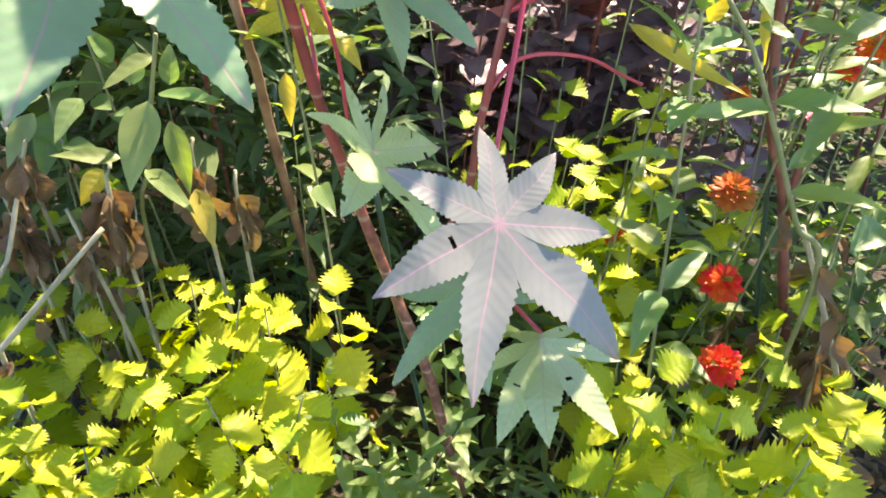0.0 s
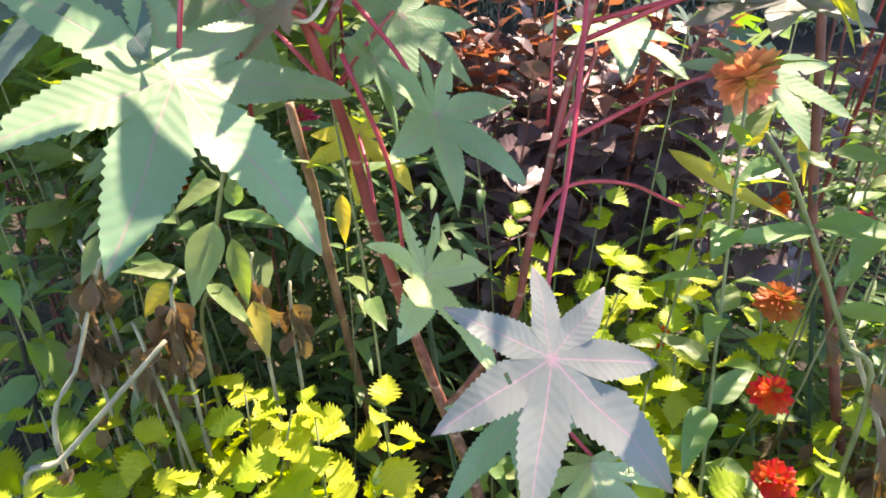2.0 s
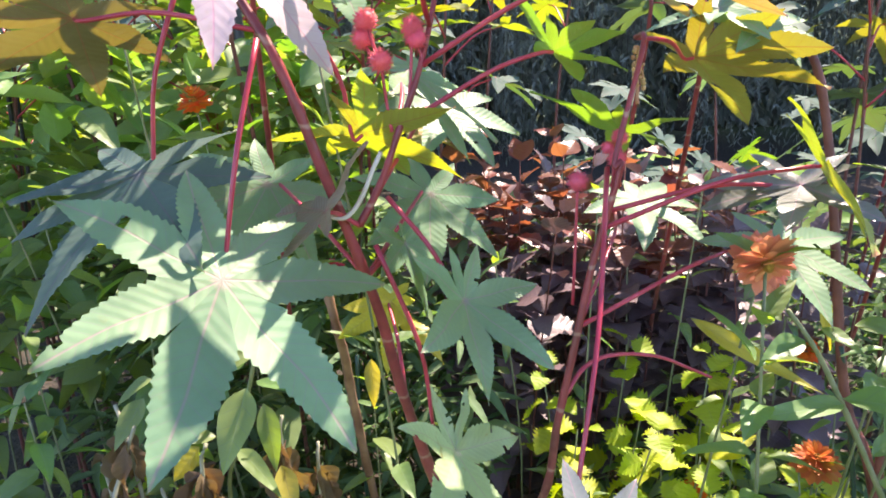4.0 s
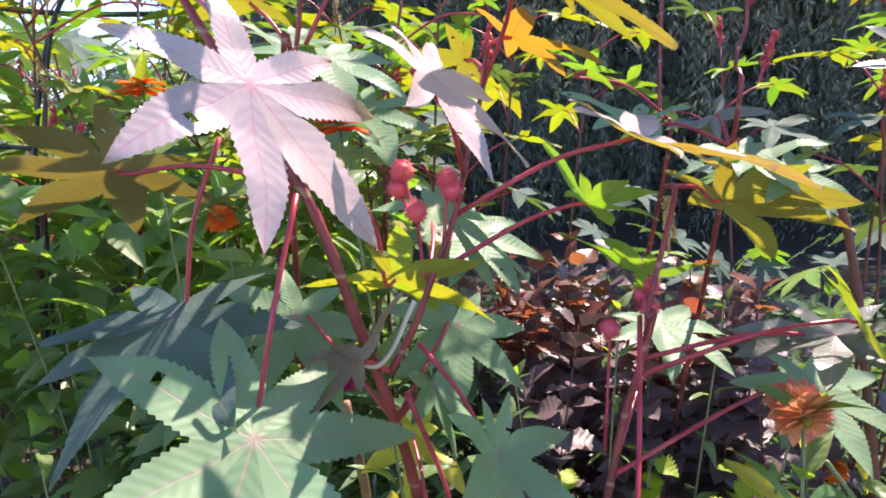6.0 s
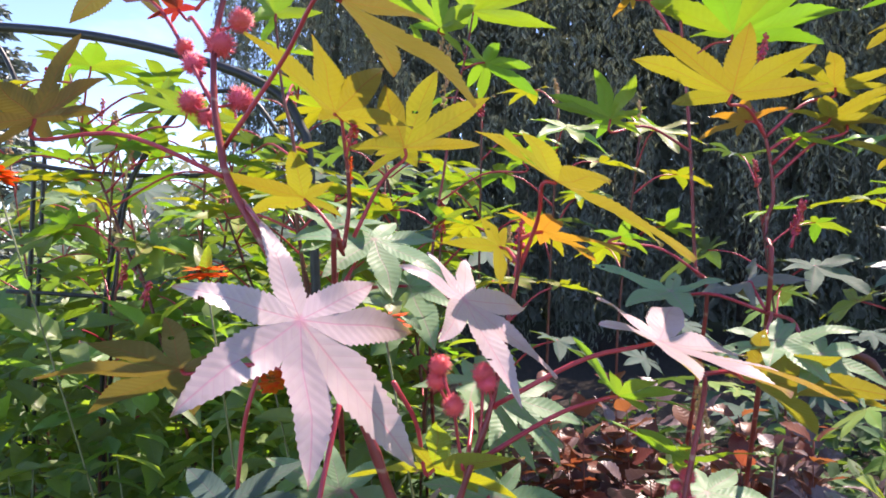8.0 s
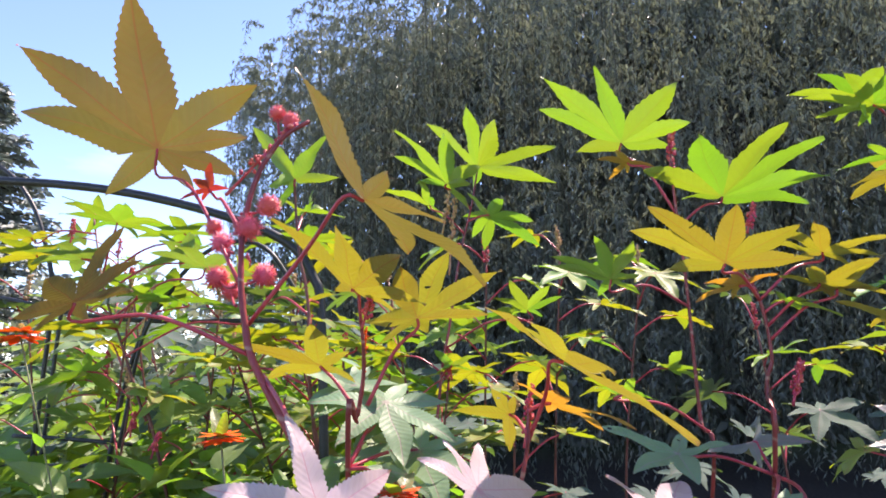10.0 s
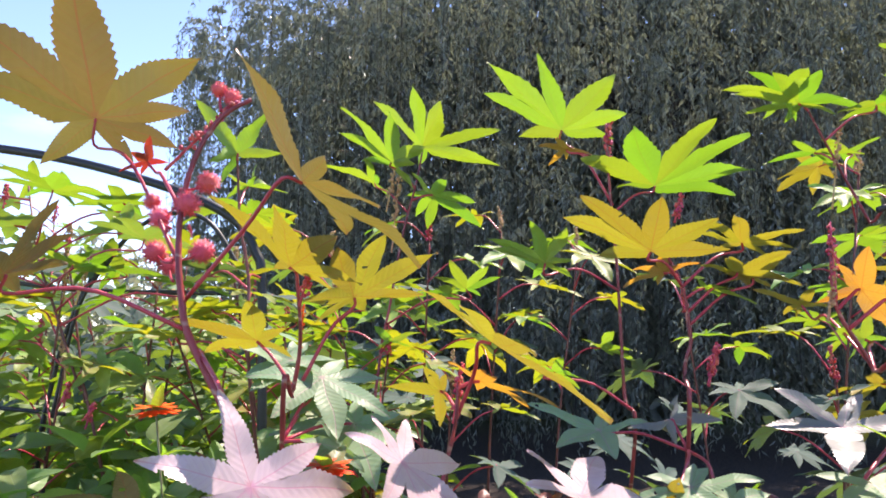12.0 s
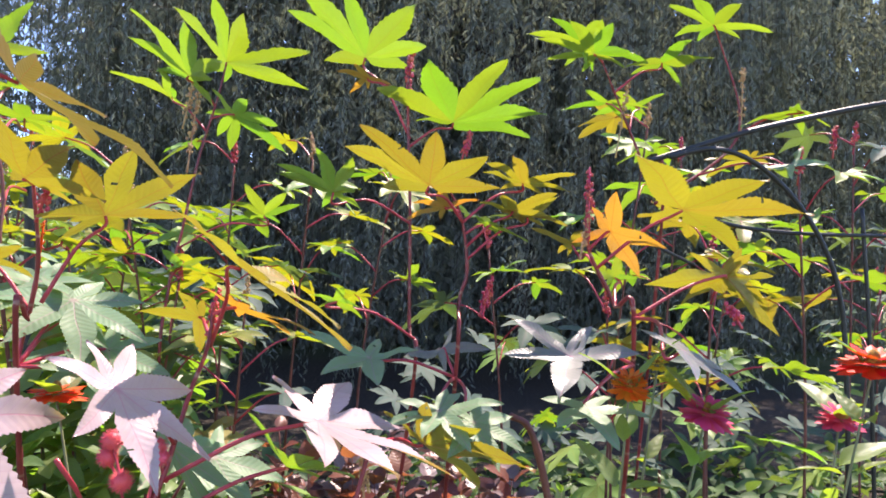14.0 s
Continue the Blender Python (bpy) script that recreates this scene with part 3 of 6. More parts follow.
castor_leaf(2, "gold", (0.250, 0.980, 1.307), (0.82, -0.00, -0.57), (0.52, 0.40, 0.75), [(-120, 0.097, -0.33), (-79, 0.142, -0.22), (-57, 0.176, -0.11), (-6, 0.175, -0.36), (34, 0.176, -0.09), (88, 0.142, -0.23), (135, 0.100, -0.23)])
castor_leaf(2, "lime", (0.144, 0.900, 1.222), (-0.80, 0.60, 0.02), (0.30, 0.38, 0.87), [(-164, 0.079, -0.39), (-62, 0.110, 0.11), (36, 0.123, -0.12), (83, 0.110, -0.05), (115, 0.067, -0.13)])
castor_leaf(2, "mauve", (0.353, 0.850, 1.159), (-0.37, -0.84, -0.40), (-0.29, -0.30, 0.91), [(-114, 0.062, -0.53), (-79, 0.116, -0.20), (-69, 0.121, 0.03), (0, 0.125, -0.20), (48, 0.121, -0.02), (54, 0.084, -0.63), (135, 0.069, -0.15)], (0.122, 0.820, 1.135))
castor_leaf(2, "olive", (0.354, 0.800, 1.191), (-0.06, -0.99, -0.12), (0.84, -0.12, 0.53), [(-105, 0.07, 0.07), (-50, 0.16, 0.07), (0, 0.22, 0.12), (50, 0.10, 0.07), (115, 0.06, 0.07)])
castor_leaf(1, "bronze", (-0.699, 1.003, 1.970), (0.224, -0.621, 0.751), (-0.243, 0.710, 0.661), [(-132, 0.138, 0.06), (-71, 0.216, 0.06), (-45, 0.260, 0.06), (0, 0.278, 0.06), (55, 0.223, 0.06), (80, 0.161, 0.06), (110, 0.145, 0.06), (147, 0.101, 0.06)], (-0.434, 0.800, 1.691))
castor_leaf(1, "bronze", (-0.607, 0.690, 1.676), (0.71, -0.30, 0.64), (-0.68, -0.04, 0.74), [(-135, 0.064, 0.06), (-88, 0.091, 0.06), (-48, 0.110, 0.10), (14, 0.116, -0.14), (67, 0.110, -0.13), (88, 0.091, 0.06), (135, 0.064, 0.06)], (-0.412, 0.780, 1.601))
castor_leaf(1, "bronze", (-0.228, 0.705, 1.782), (0.45, 0.67, -0.59), (0.57, 0.29, 0.77), [(-113, 0.080, -0.24), (-62, 0.110, -0.19), (1, 0.221, -0.19), (38, 0.207, -0.15), (174, 0.163, -0.33)], (-0.427, 0.800, 1.640))
castor_leaf(3, "gold", (-0.302, 0.879, 1.691), (0.02, -0.90, 0.43), (0.40, 0.40, 0.83), [(-135, 0.081, -0.12), (-91, 0.111, -0.28), (-46, 0.152, -0.09), (5, 0.148, -0.09), (42, 0.139, -0.17), (88, 0.115, -0.12), (135, 0.081, -0.12)])
castor_leaf(3, "gold", (-0.380, 0.950, 1.582), (-0.83, -0.49, 0.27), (-0.01, 0.50, 0.87), [(-166, 0.067, 0.12), (-55, 0.110, -0.02), (-1, 0.129, -0.01), (67, 0.110, -0.07), (115, 0.067, -0.02)])
castor_leaf(3, "gold", (-0.226, 0.957, 1.648), (0.54, -0.49, 0.68), (-0.55, 0.40, 0.73), [(-135, 0.080, 0.05), (-81, 0.112, 0.17), (-38, 0.138, 0.04), (-8, 0.145, 0.07), (38, 0.147, 0.16), (69, 0.106, 0.37), (131, 0.079, -0.18)], (-0.299, 0.930, 1.521))
castor_leaf(1, "gold", (-0.005, 0.820, 1.580), (0.79, -0.34, -0.52), (0.56, 0.16, 0.82), [(-146, 0.090, -0.02), (-95, 0.130, -0.02), (-50, 0.150, -0.02), (-1, 0.185, 0.0), (40, 0.160, -0.1), (84, 0.140, -0.2), (172, 0.150, -0.05)], (-0.066, 0.930, 1.463))
castor_leaf(1, "orange", (-0.029, 0.920, 1.521), (0.88, -0.42, -0.21), (0.35, 0.28, 0.90), [(-114, 0.065, -0.02), (-60, 0.106, 0.06), (21, 0.120, -0.02), (64, 0.106, 0.01), (115, 0.065, 0.05)])
castor_leaf(1, "gold", (-0.094, 0.980, 1.501), (-0.97, 0.22, 0.01), (0.18, 0.76, 0.63), [(-115, 0.042, 0.07), (-80, 0.067, 0.23), (19, 0.088, 0.28), (82, 0.067, 0.23), (115, 0.042, 0.07)])
castor_leaf(5, "lime", (-0.305, 1.700, 2.030), (0.12, -0.85, 0.51), (0.45, 0.51, 0.73), [(-109, 0.097, 0.12), (-64, 0.155, 0.21), (-53, 0.195, -0.04), (0, 0.177, -0.03), (42, 0.168, 0.08), (49, 0.133, 0.30), (135, 0.098, 0.03)])
castor_leaf(5, "lime", (-0.235, 1.800, 2.094), (-0.35, -0.66, 0.67), (0.44, 0.51, 0.74), [(-135, 0.117, -0.21), (-115, 0.159, -0.37), (-47, 0.199, -0.26), (24, 0.217, 0.02), (47, 0.206, 0.02), (105, 0.186, -0.65), (126, 0.215, -0.29)])
castor_leaf(5, "lime", (-0.201, 1.750, 1.947), (0.79, 0.37, -0.49), (0.29, 0.48, 0.83), [(-177, 0.081, -0.29), (-95, 0.114, 0.17), (-50, 0.138, 0.18), (-11, 0.164, 0.19), (67, 0.139, 0.17), (88, 0.114, 0.13), (135, 0.081, 0.13)])
castor_leaf(5, "lime", (-0.372, 1.800, 1.995), (-0.90, 0.22, 0.39), (0.44, 0.29, 0.85), [(-115, 0.065, 0.00), (-87, 0.105, -0.21), (29, 0.153, 0.24), (84, 0.106, -0.14), (115, 0.065, 0.00)])
castor_leaf(5, "lime", (-0.108, 1.670, 1.686), (-0.27, -0.80, 0.53), (-0.03, 0.56, 0.83), [(-126, 0.068, -0.39), (-34, 0.104, 0.07), (-2, 0.111, -0.12), (53, 0.104, -0.08), (96, 0.096, -0.24), (150, 0.050, -0.01)])
castor_leaf(5, "lime", (-0.312, 1.700, 1.554), (-0.04, -0.91, 0.41), (-0.21, 0.41, 0.89), [(-115, 0.048, 0.12), (-32, 0.068, 0.59), (-14, 0.086, -0.17), (93, 0.082, -0.09), (108, 0.054, 0.42)])
castor_leaf(6, "lime", (0.136, 1.504, 2.046), (-0.279, -0.697, 0.661), (0.507, 0.477, 0.718), [(-102, 0.138, 0.0), (-62, 0.214, 0.0), (-38, 0.236, 0.0), (0, 0.201, 0.0), (50, 0.226, 0.0), (74, 0.183, 0.0), (98, 0.130, 0.0)], (0.239, 1.450, 1.856))
castor_leaf(6, "orange", (0.141, 1.450, 1.987), (-0.93, -0.34, 0.13), (0.05, 0.22, 0.97), [(-115, 0.042, 0.15), (-76, 0.068, 0.25), (11, 0.077, 0.16), (47, 0.070, 0.07), (160, 0.063, 0.25)])
castor_leaf(6, "lime", (0.340, 1.500, 1.906), (0.434, -0.827, 0.358), (-0.107, 0.347, 0.932), [(-106, 0.089, 0.0), (-75, 0.235, 0.0), (-44, 0.255, 0.0), (-6, 0.250, 0.0), (20, 0.235, 0.0), (60, 0.220, 0.0), (88, 0.222, 0.0)])
castor_leaf(6, "lime", (0.083, 1.300, 1.721), (-0.33, -0.70, 0.64), (0.35, 0.54, 0.77), [(-135, 0.067, 0.04), (-57, 0.115, 0.17), (-52, 0.126, 0.06), (6, 0.122, 0.03), (40, 0.116, -0.08), (62, 0.090, 0.35), (135, 0.067, 0.04)])
castor_leaf(7, "gold", (0.260, 1.132, 1.724), (-0.012, -0.863, 0.505), (0.325, 0.474, 0.818), [(-120, 0.105, 0.0), (-76, 0.163, 0.0), (-50, 0.169, 0.0), (0, 0.148, 0.0), (36, 0.154, 0.0), (66, 0.134, 0.0)])
castor_leaf(7, "orange", (0.297, 1.220, 1.693), (-0.86, -0.49, 0.11), (-0.10, 0.39, 0.92), [(-115, 0.049, 0.09), (-55, 0.080, 0.09), (9, 0.089, 0.17), (48, 0.081, 0.02), (132, 0.067, 0.01)])
castor_leaf(7, "gold", (0.464, 1.300, 1.751), (-0.21, -0.92, 0.32), (0.24, 0.27, 0.93), [(-135, 0.069, 0.03), (-109, 0.095, -0.24), (-37, 0.118, 0.10), (-8, 0.125, 0.02), (60, 0.118, -0.10), (88, 0.097, 0.03), (135, 0.069, 0.03)])
castor_leaf(7, "gold", (0.465, 1.250, 1.680), (0.21, -0.91, 0.35), (0.02, 0.36, 0.93), [(-115, 0.050, 0.10), (-73, 0.082, 0.13), (17, 0.091, -0.12), (18, 0.075, 0.45), (115, 0.050, 0.10)])
castor_leaf(7, "lime", (0.378, 1.250, 1.663), (0.97, -0.11, -0.23), (0.25, 0.14, 0.96), [(-117, 0.046, -0.07), (-55, 0.074, 0.08), (-10, 0.092, 0.16), (58, 0.075, 0.01), (115, 0.045, 0.08)])
castor_leaf(8, "gold", (0.669, 1.001, 1.687), (0.803, -0.594, -0.052), (0.250, 0.256, 0.934), [(-100, 0.196, 0.0), (-40, 0.181, 0.0), (0, 0.192, 0.0), (70, 0.196, 0.0), (132, 0.105, 0.0)])
castor_leaf(8, "gold", (0.772, 1.050, 1.577), (0.65, 0.40, -0.65), (0.26, 0.68, 0.69), [(-135, 0.065, -0.12), (-134, 0.087, 0.34), (-35, 0.100, -0.51), (-30, 0.098, 0.85), (58, 0.104, -0.41), (111, 0.137, 0.09), (141, 0.066, -0.46)])
castor_leaf(8, "orange", (0.564, 1.050, 1.649), (0.67, -0.72, -0.18), (0.67, 0.48, 0.57), [(-115, 0.058, 0.15), (-72, 0.096, 0.12), (2, 0.107, 0.09), (55, 0.095, 0.15), (174, 0.052, 0.87)])
castor_leaf(9, "lime", (0.702, 1.600, 2.113), (-0.64, -0.67, 0.38), (0.30, 0.24, 0.92), [(-135, 0.085, 0.10), (-76, 0.118, 0.19), (-54, 0.154, 0.02), (3, 0.154, 0.11), (42, 0.147, 0.06), (82, 0.118, 0.22), (135, 0.085, 0.10)])
castor_leaf(9, "lime", (0.899, 1.650, 2.113), (-0.01, -0.97, 0.24), (-0.04, 0.24, 0.97), [(-115, 0.085, 0.22), (-64, 0.135, 0.33), (4, 0.156, 0.15), (38, 0.135, 0.33), (113, 0.065, 0.88)])
castor_leaf(9, "lime", (1.062, 1.700, 2.236), (-0.65, -0.70, 0.30), (0.31, 0.12, 0.94), [(-135, 0.088, 0.10), (-108, 0.126, 0.04), (-29, 0.152, 0.14), (-4, 0.160, 0.10), (43, 0.152, 0.09), (108, 0.151, 0.00), (135, 0.088, 0.10)])
castor_leaf(9, "lime", (0.867, 1.750, 2.019), (-0.89, 0.45, -0.10), (0.07, 0.34, 0.94), [(-115, 0.057, 0.06), (-92, 0.093, -0.05), (4, 0.116, 0.12), (61, 0.093, -0.05), (173, 0.080, -0.24)])
castor_leaf(7, "green", (0.163, 1.150, 1.415), (-0.74, -0.65, -0.19), (0.06, -0.35, 0.94), [(-147, 0.072, -0.03), (-51, 0.134, -0.25), (9, 0.129, -0.15), (54, 0.116, -0.11), (132, 0.083, -0.31)])
castor_leaf(7, "mauve", (0.302, 1.250, 1.420), (-0.58, 0.81, -0.03), (-0.68, -0.47, 0.56), [(-157, 0.082, 0.60), (-62, 0.076, 0.42), (11, 0.017, 4.02), (23, 0.091, -0.12), (115, 0.046, 0.44)])
# a pink leaf given the mauve colour to stand for shade on it
castor_leaf(8, "mauve", (0.440, 0.850, 1.466), (-0.23, -0.85, -0.47), (-0.19, -0.43, 0.88), [(-108, 0.082, -0.58), (-77, 0.097, -0.21), (-5, 0.122, -0.21), (85, 0.100, -0.08), (153, 0.074, -0.09), (160, 0.049, -0.17)])
castor_leaf(8, "green", (0.458, 0.820, 1.402), (0.18, -0.94, -0.30), (0.02, -0.30, 0.95), [(-119, 0.064, 0.01), (-53, 0.087, -0.07), (-2, 0.097, 0.04), (64, 0.087, 0.01), (115, 0.053, 0.01)])
castor_leaf(7, "green", (0.269, 0.950, 1.367), (0.44, -0.85, -0.28), (-0.12, -0.36, 0.92), [(-127, 0.064, -0.25), (-110, 0.094, 0.15), (-45, 0.094, -0.18), (-4, 0.100, 0.10), (56, 0.099, -0.09), (122, 0.077, 0.19), (135, 0.055, -0.05)])
castor_leaf(8, "mauve", (0.559, 0.750, 1.491), (0.87, 0.42, -0.26), (0.40, -0.28, 0.87), [(-115, 0.069, 0.15), (-55, 0.113, 0.15), (-0, 0.126, 0.17), (55, 0.113, 0.15), (124, 0.069, 0.14)])
castor_leaf(3, "green", (-0.381, 1.100, 1.537), (-0.24, -0.91, -0.34), (0.35, -0.41, 0.85), [(-177, 0.069, -0.19), (-32, 0.094, -0.46), (-1, 0.115, 0.02), (84, 0.103, 0.01), (116, 0.101, -0.19), (170, 0.049, -0.09)])
castor_leaf(3, "green", (-0.246, 0.950, 1.418), (0.61, -0.73, -0.31), (-0.09, -0.45, 0.89), [(-152, 0.026, -1.60), (-118, 0.057, -0.46), (-115, 0.032, -0.16), (12, 0.055, 0.37), (39, 0.046, -0.57)])
castor_leaf(1, "green", (-0.138, 1.000, 1.301), (0.87, 0.06, -0.49), (0.50, -0.20, 0.85), [(-160, 0.090, 0.56), (-90, 0.130, -0.00), (-21, 0.149, 0.41), (3, 0.163, 0.22), (53, 0.156, 0.17), (88, 0.128, 0.16), (114, 0.090, 0.19)])
castor_leaf(1, "yellow", (-0.178, 0.980, 0.958), (0.17, -0.67, -0.72), (0.58, -0.52, 0.63), [(-135, 0.059, 0.17), (-76, 0.085, -0.03), (-54, 0.102, 0.20), (3, 0.103, 0.41), (39, 0.125, -0.03), (113, 0.074, 0.57), (135, 0.059, 0.17)])
castor_leaf(13, "lime", (-0.566, 1.300, 1.971), (-0.17, -0.79, 0.58), (-0.65, 0.54, 0.54), [(-115, 0.073, 0.19), (-43, 0.094, 0.83), (-2, 0.125, -0.49), (63, 0.120, 0.19), (116, 0.088, 0.46)])
castor_leaf(13, "lime", (-0.581, 1.400, 1.919), (0.33, 0.94, -0.03), (-0.28, 0.12, 0.95), [(-115, 0.044, -0.07), (-47, 0.084, 0.38), (-16, 0.038, -1.63), (88, 0.072, 0.00), (148, 0.054, -0.70)])
castor_leaf(7, "gold", (0.429, 1.220, 1.689), (0.53, -0.82, 0.23), (0.12, 0.34, 0.93), [(-119, 0.066, -0.09), (-54, 0.106, 0.18), (-2, 0.120, 0.01), (45, 0.105, 0.24), (115, 0.066, 0.09)])
castor_leaf(8, "gold", (0.583, 1.341, 1.629), (-0.90, -0.24, 0.36), (0.23, 0.43, 0.87), [(-115, 0.045, 0.10), (-100, 0.073, -0.15), (-27, 0.093, -0.22), (69, 0.073, 0.03), (140, 0.053, 0.05)])
castor_leaf(8, "lime", (0.609, 1.150, 1.568), (-0.87, -0.39, 0.29), (-0.14, 0.77, 0.62), [(-115, 0.035, 0.15), (-46, 0.046, 0.73), (2, 0.064, 0.00), (60, 0.057, -0.08), (134, 0.036, 0.52)])
castor_leaf(12, "green", (-0.938, 1.500, 1.855), (-0.32, -0.89, 0.31), (-0.25, 0.40, 0.88), [(-115, 0.055, 0.12), (-51, 0.105, 0.30), (8, 0.099, 0.16), (52, 0.090, -0.01), (93, 0.045, 0.70)])
castor_leaf(12, "lime", (-1.197, 1.550, 1.803), (-0.15, -0.99, -0.06), (-0.54, 0.03, 0.84), [(-115, 0.053, 0.18), (-110, 0.088, -0.05), (-6, 0.096, 0.23), (57, 0.088, -0.07), (134, 0.118, 0.35)])
castor_leaf(12, "lime", (-1.375, 1.750, 2.034), (-0.26, -0.96, 0.14), (-0.37, 0.23, 0.90), [(-115, 0.068, 0.21), (-107, 0.114, 0.04), (3, 0.127, 0.09), (48, 0.114, 0.10), (146, 0.157, 0.38)])
castor_leaf(12, "lime", (-0.924, 1.450, 1.737), (-0.42, -0.91, 0.06), (-0.32, 0.21, 0.92), [(-115, 0.061, 0.20), (-98, 0.101, 0.11), (-6, 0.112, 0.12), (57, 0.101, 0.06), (148, 0.112, 0.37)])
castor_leaf(3, "green", (-0.310, 1.050, 1.492), (-0.22, -0.91, -0.36), (0.43, -0.42, 0.80), [(-160, 0.052, -0.21), (-57, 0.087, -0.07), (0, 0.097, 0.00), (80, 0.087, 0.11), (115, 0.053, -0.03)])
castor_leaf(3, "green", (-0.374, 1.100, 1.542), (-0.37, -0.91, -0.20), (0.19, -0.29, 0.94), [(-140, 0.059, -0.25), (-87, 0.100, 0.02), (-5, 0.111, 0.02), (66, 0.099, -0.18), (125, 0.088, -0.08)])
castor_leaf(13, "olive", (-0.613, 1.500, 1.725), (-0.91, -0.36, -0.21), (-0.34, 0.34, 0.88), [(-115, 0.047, 0.13), (-83, 0.076, 0.14), (-6, 0.086, 0.23), (55, 0.076, -0.18), (178, 0.068, 0.05)])
castor_leaf(6, "lime", (0.096, 1.300, 1.504), (0.93, -0.36, -0.04), (0.22, 0.47, 0.86), [(-169, 0.040, 0.66), (-154, 0.057, 0.08), (-62, 0.067, -0.04), (-12, 0.071, 0.28), (55, 0.066, 0.12)])
castor_leaf(1, "wine", (-0.553, 0.920, 1.867), (-0.24, -0.94, 0.25), (-0.41, 0.33, 0.85), [(-115, 0.028, 0.10), (-52, 0.045, 0.26), (11, 0.050, 0.27), (52, 0.042, -0.44), (131, 0.034, 0.18)])
castor_leaf(9, "lime", (0.691, 1.650, 2.153), (0.07, -0.97, 0.23), (0.40, 0.24, 0.88), [(-169, 0.077, 0.52), (-104, 0.148, 0.19), (-55, 0.145, 0.27), (-2, 0.155, 0.22), (12, 0.068, 1.52), (73, 0.169, 0.03), (135, 0.083, 0.30)])
castor_leaf(9, "lime", (0.768, 1.700, 2.013), (-0.89, 0.45, -0.09), (0.00, 0.21, 0.98), [(-174, 0.107, 0.24), (-116, 0.088, 0.29), (-115, 0.055, 0.12), (6, 0.118, 0.08), (65, 0.091, -0.07)])
castor_leaf(9, "lime", (1.242, 1.600, 1.996), (-0.90, 0.40, -0.19), (-0.13, 0.17, 0.98), [(-115, 0.058, 0.24), (-101, 0.083, 0.61), (-7, 0.138, 0.07), (73, 0.096, 0.15), (180, 0.067, 0.91)])
castor_leaf(9, "green", (1.136, 1.450, 1.835), (-0.31, 0.95, 0.07), (-0.72, -0.29, 0.63), [(-153, 0.072, 0.51), (-74, 0.073, 0.24), (22, 0.010, 3.71), (37, 0.079, -0.43), (115, 0.044, 0.26)])
castor_leaf(1, "bronze", (-0.193, 0.720, 1.161), (-0.86, 0.35, -0.38), (-0.51, -0.43, 0.75), [(-138, 0.087, -0.28), (-34, 0.086, 0.13), (-17, 0.097, -0.04), (55, 0.087, -0.01), (115, 0.053, -0.01)])


def lobes_of(size, fall=0.08):
    """Seven lobes of the usual proportions."""
    return [(a + rng.uniform(-5, 5), size * q * rng.uniform(0.93, 1.06), fall) for a, q in ((-146, 0.55), (-98, 0.8), (-48, 0.95), (0, 1.0), (49, 0.94), (97, 0.8), (145, 0.53))]


castor_leaf(1, "green", (-0.335, 0.930, 1.153), (-0.15, -0.70, -0.62), (0.30, -0.55, 0.72), lobes_of(0.165))
castor_leaf(1, "green", (-0.103, 1.150, 1.240), (0.55, -0.55, -0.60), (0.35, -0.40, 0.82), lobes_of(0.150))
castor_leaf(1, "green", (-0.112, 1.000, 1.122), (0.10, -0.62, -0.78), (0.45, -0.60, 0.60), lobes_of(0.150))
castor_leaf(2, "green", (0.218, 1.200, 1.068), (0.70, -0.60, -0.35), (0.25, -0.30, 0.90), lobes_of(0.150))
castor_leaf(2, "green", (0.372, 0.950, 1.060), (0.20, -0.85, -0.48), (0.20, -0.45, 0.86), lobes_of(0.145))
castor_leaf(3, "green", (-0.304, 1.050, 1.517), (0.40, -0.75, -0.50), (0.30, -0.45, 0.82), lobes_of(0.150))
castor_leaf(3, "green", (-0.250, 1.050, 1.440), (-0.45, -0.75, -0.45), (0.10, -0.45, 0.86), lobes_of(0.150))
castor_leaf(7, "green", (0.324, 0.950, 1.350), (0.30, -0.75, -0.55), (0.20, -0.50, 0.82), lobes_of(0.095))
castor_leaf(12, "lime", (-1.062, 1.400, 1.928), (0.60, -0.78, 0.15), (0.05, 0.30, 0.92), lobes_of(0.170))
castor_leaf(12, "olive", (-1.369, 1.500, 1.879), (-0.55, -0.80, 0.10), (-0.05, 0.28, 0.93), lobes_of(0.170))
castor_leaf(12, "green", (-0.828, 1.400, 1.805), (0.75, -0.60, 0.10), (0.12, 0.30, 0.92), lobes_of(0.150))
castor_leaf(12, "lime", (-0.757, 1.450, 1.700), (0.50, -0.80, 0.05), (0.05, 0.25, 0.94), lobes_of(0.140))
castor_leaf(12, "olive", (-1.160, 1.450, 1.680), (-0.30, -0.90, 0.05), (0.0, 0.25, 0.95), lobes_of(0.160))
castor_leaf(12, "lime", (-1.290, 1.600, 1.750), (0.30, -0.90, 0.10), (0.05, 0.30, 0.93), lobes_of(0.170))
castor_leaf(13, "olive", (-0.640, 1.350, 1.640), (-0.50, -0.80, 0.10), (-0.1, 0.25, 0.93), lobes_of(0.140))
castor_leaf(13, "green", (-0.520, 1.250, 1.600), (0.40, -0.85, -0.10), (0.1, 0.1, 0.95), lobes_of(0.130))
castor_leaf(12, "olive", (-1.476, 1.600, 1.947), (-0.37, -0.68, -0.02), (0.11, 0.34, 0.92), lobes_of(0.160))
castor_leaf(12, "green", (-1.235, 1.500, 1.863), (-0.61, -0.89, 0.14), (-0.01, 0.22, 0.92), lobes_of(0.150))
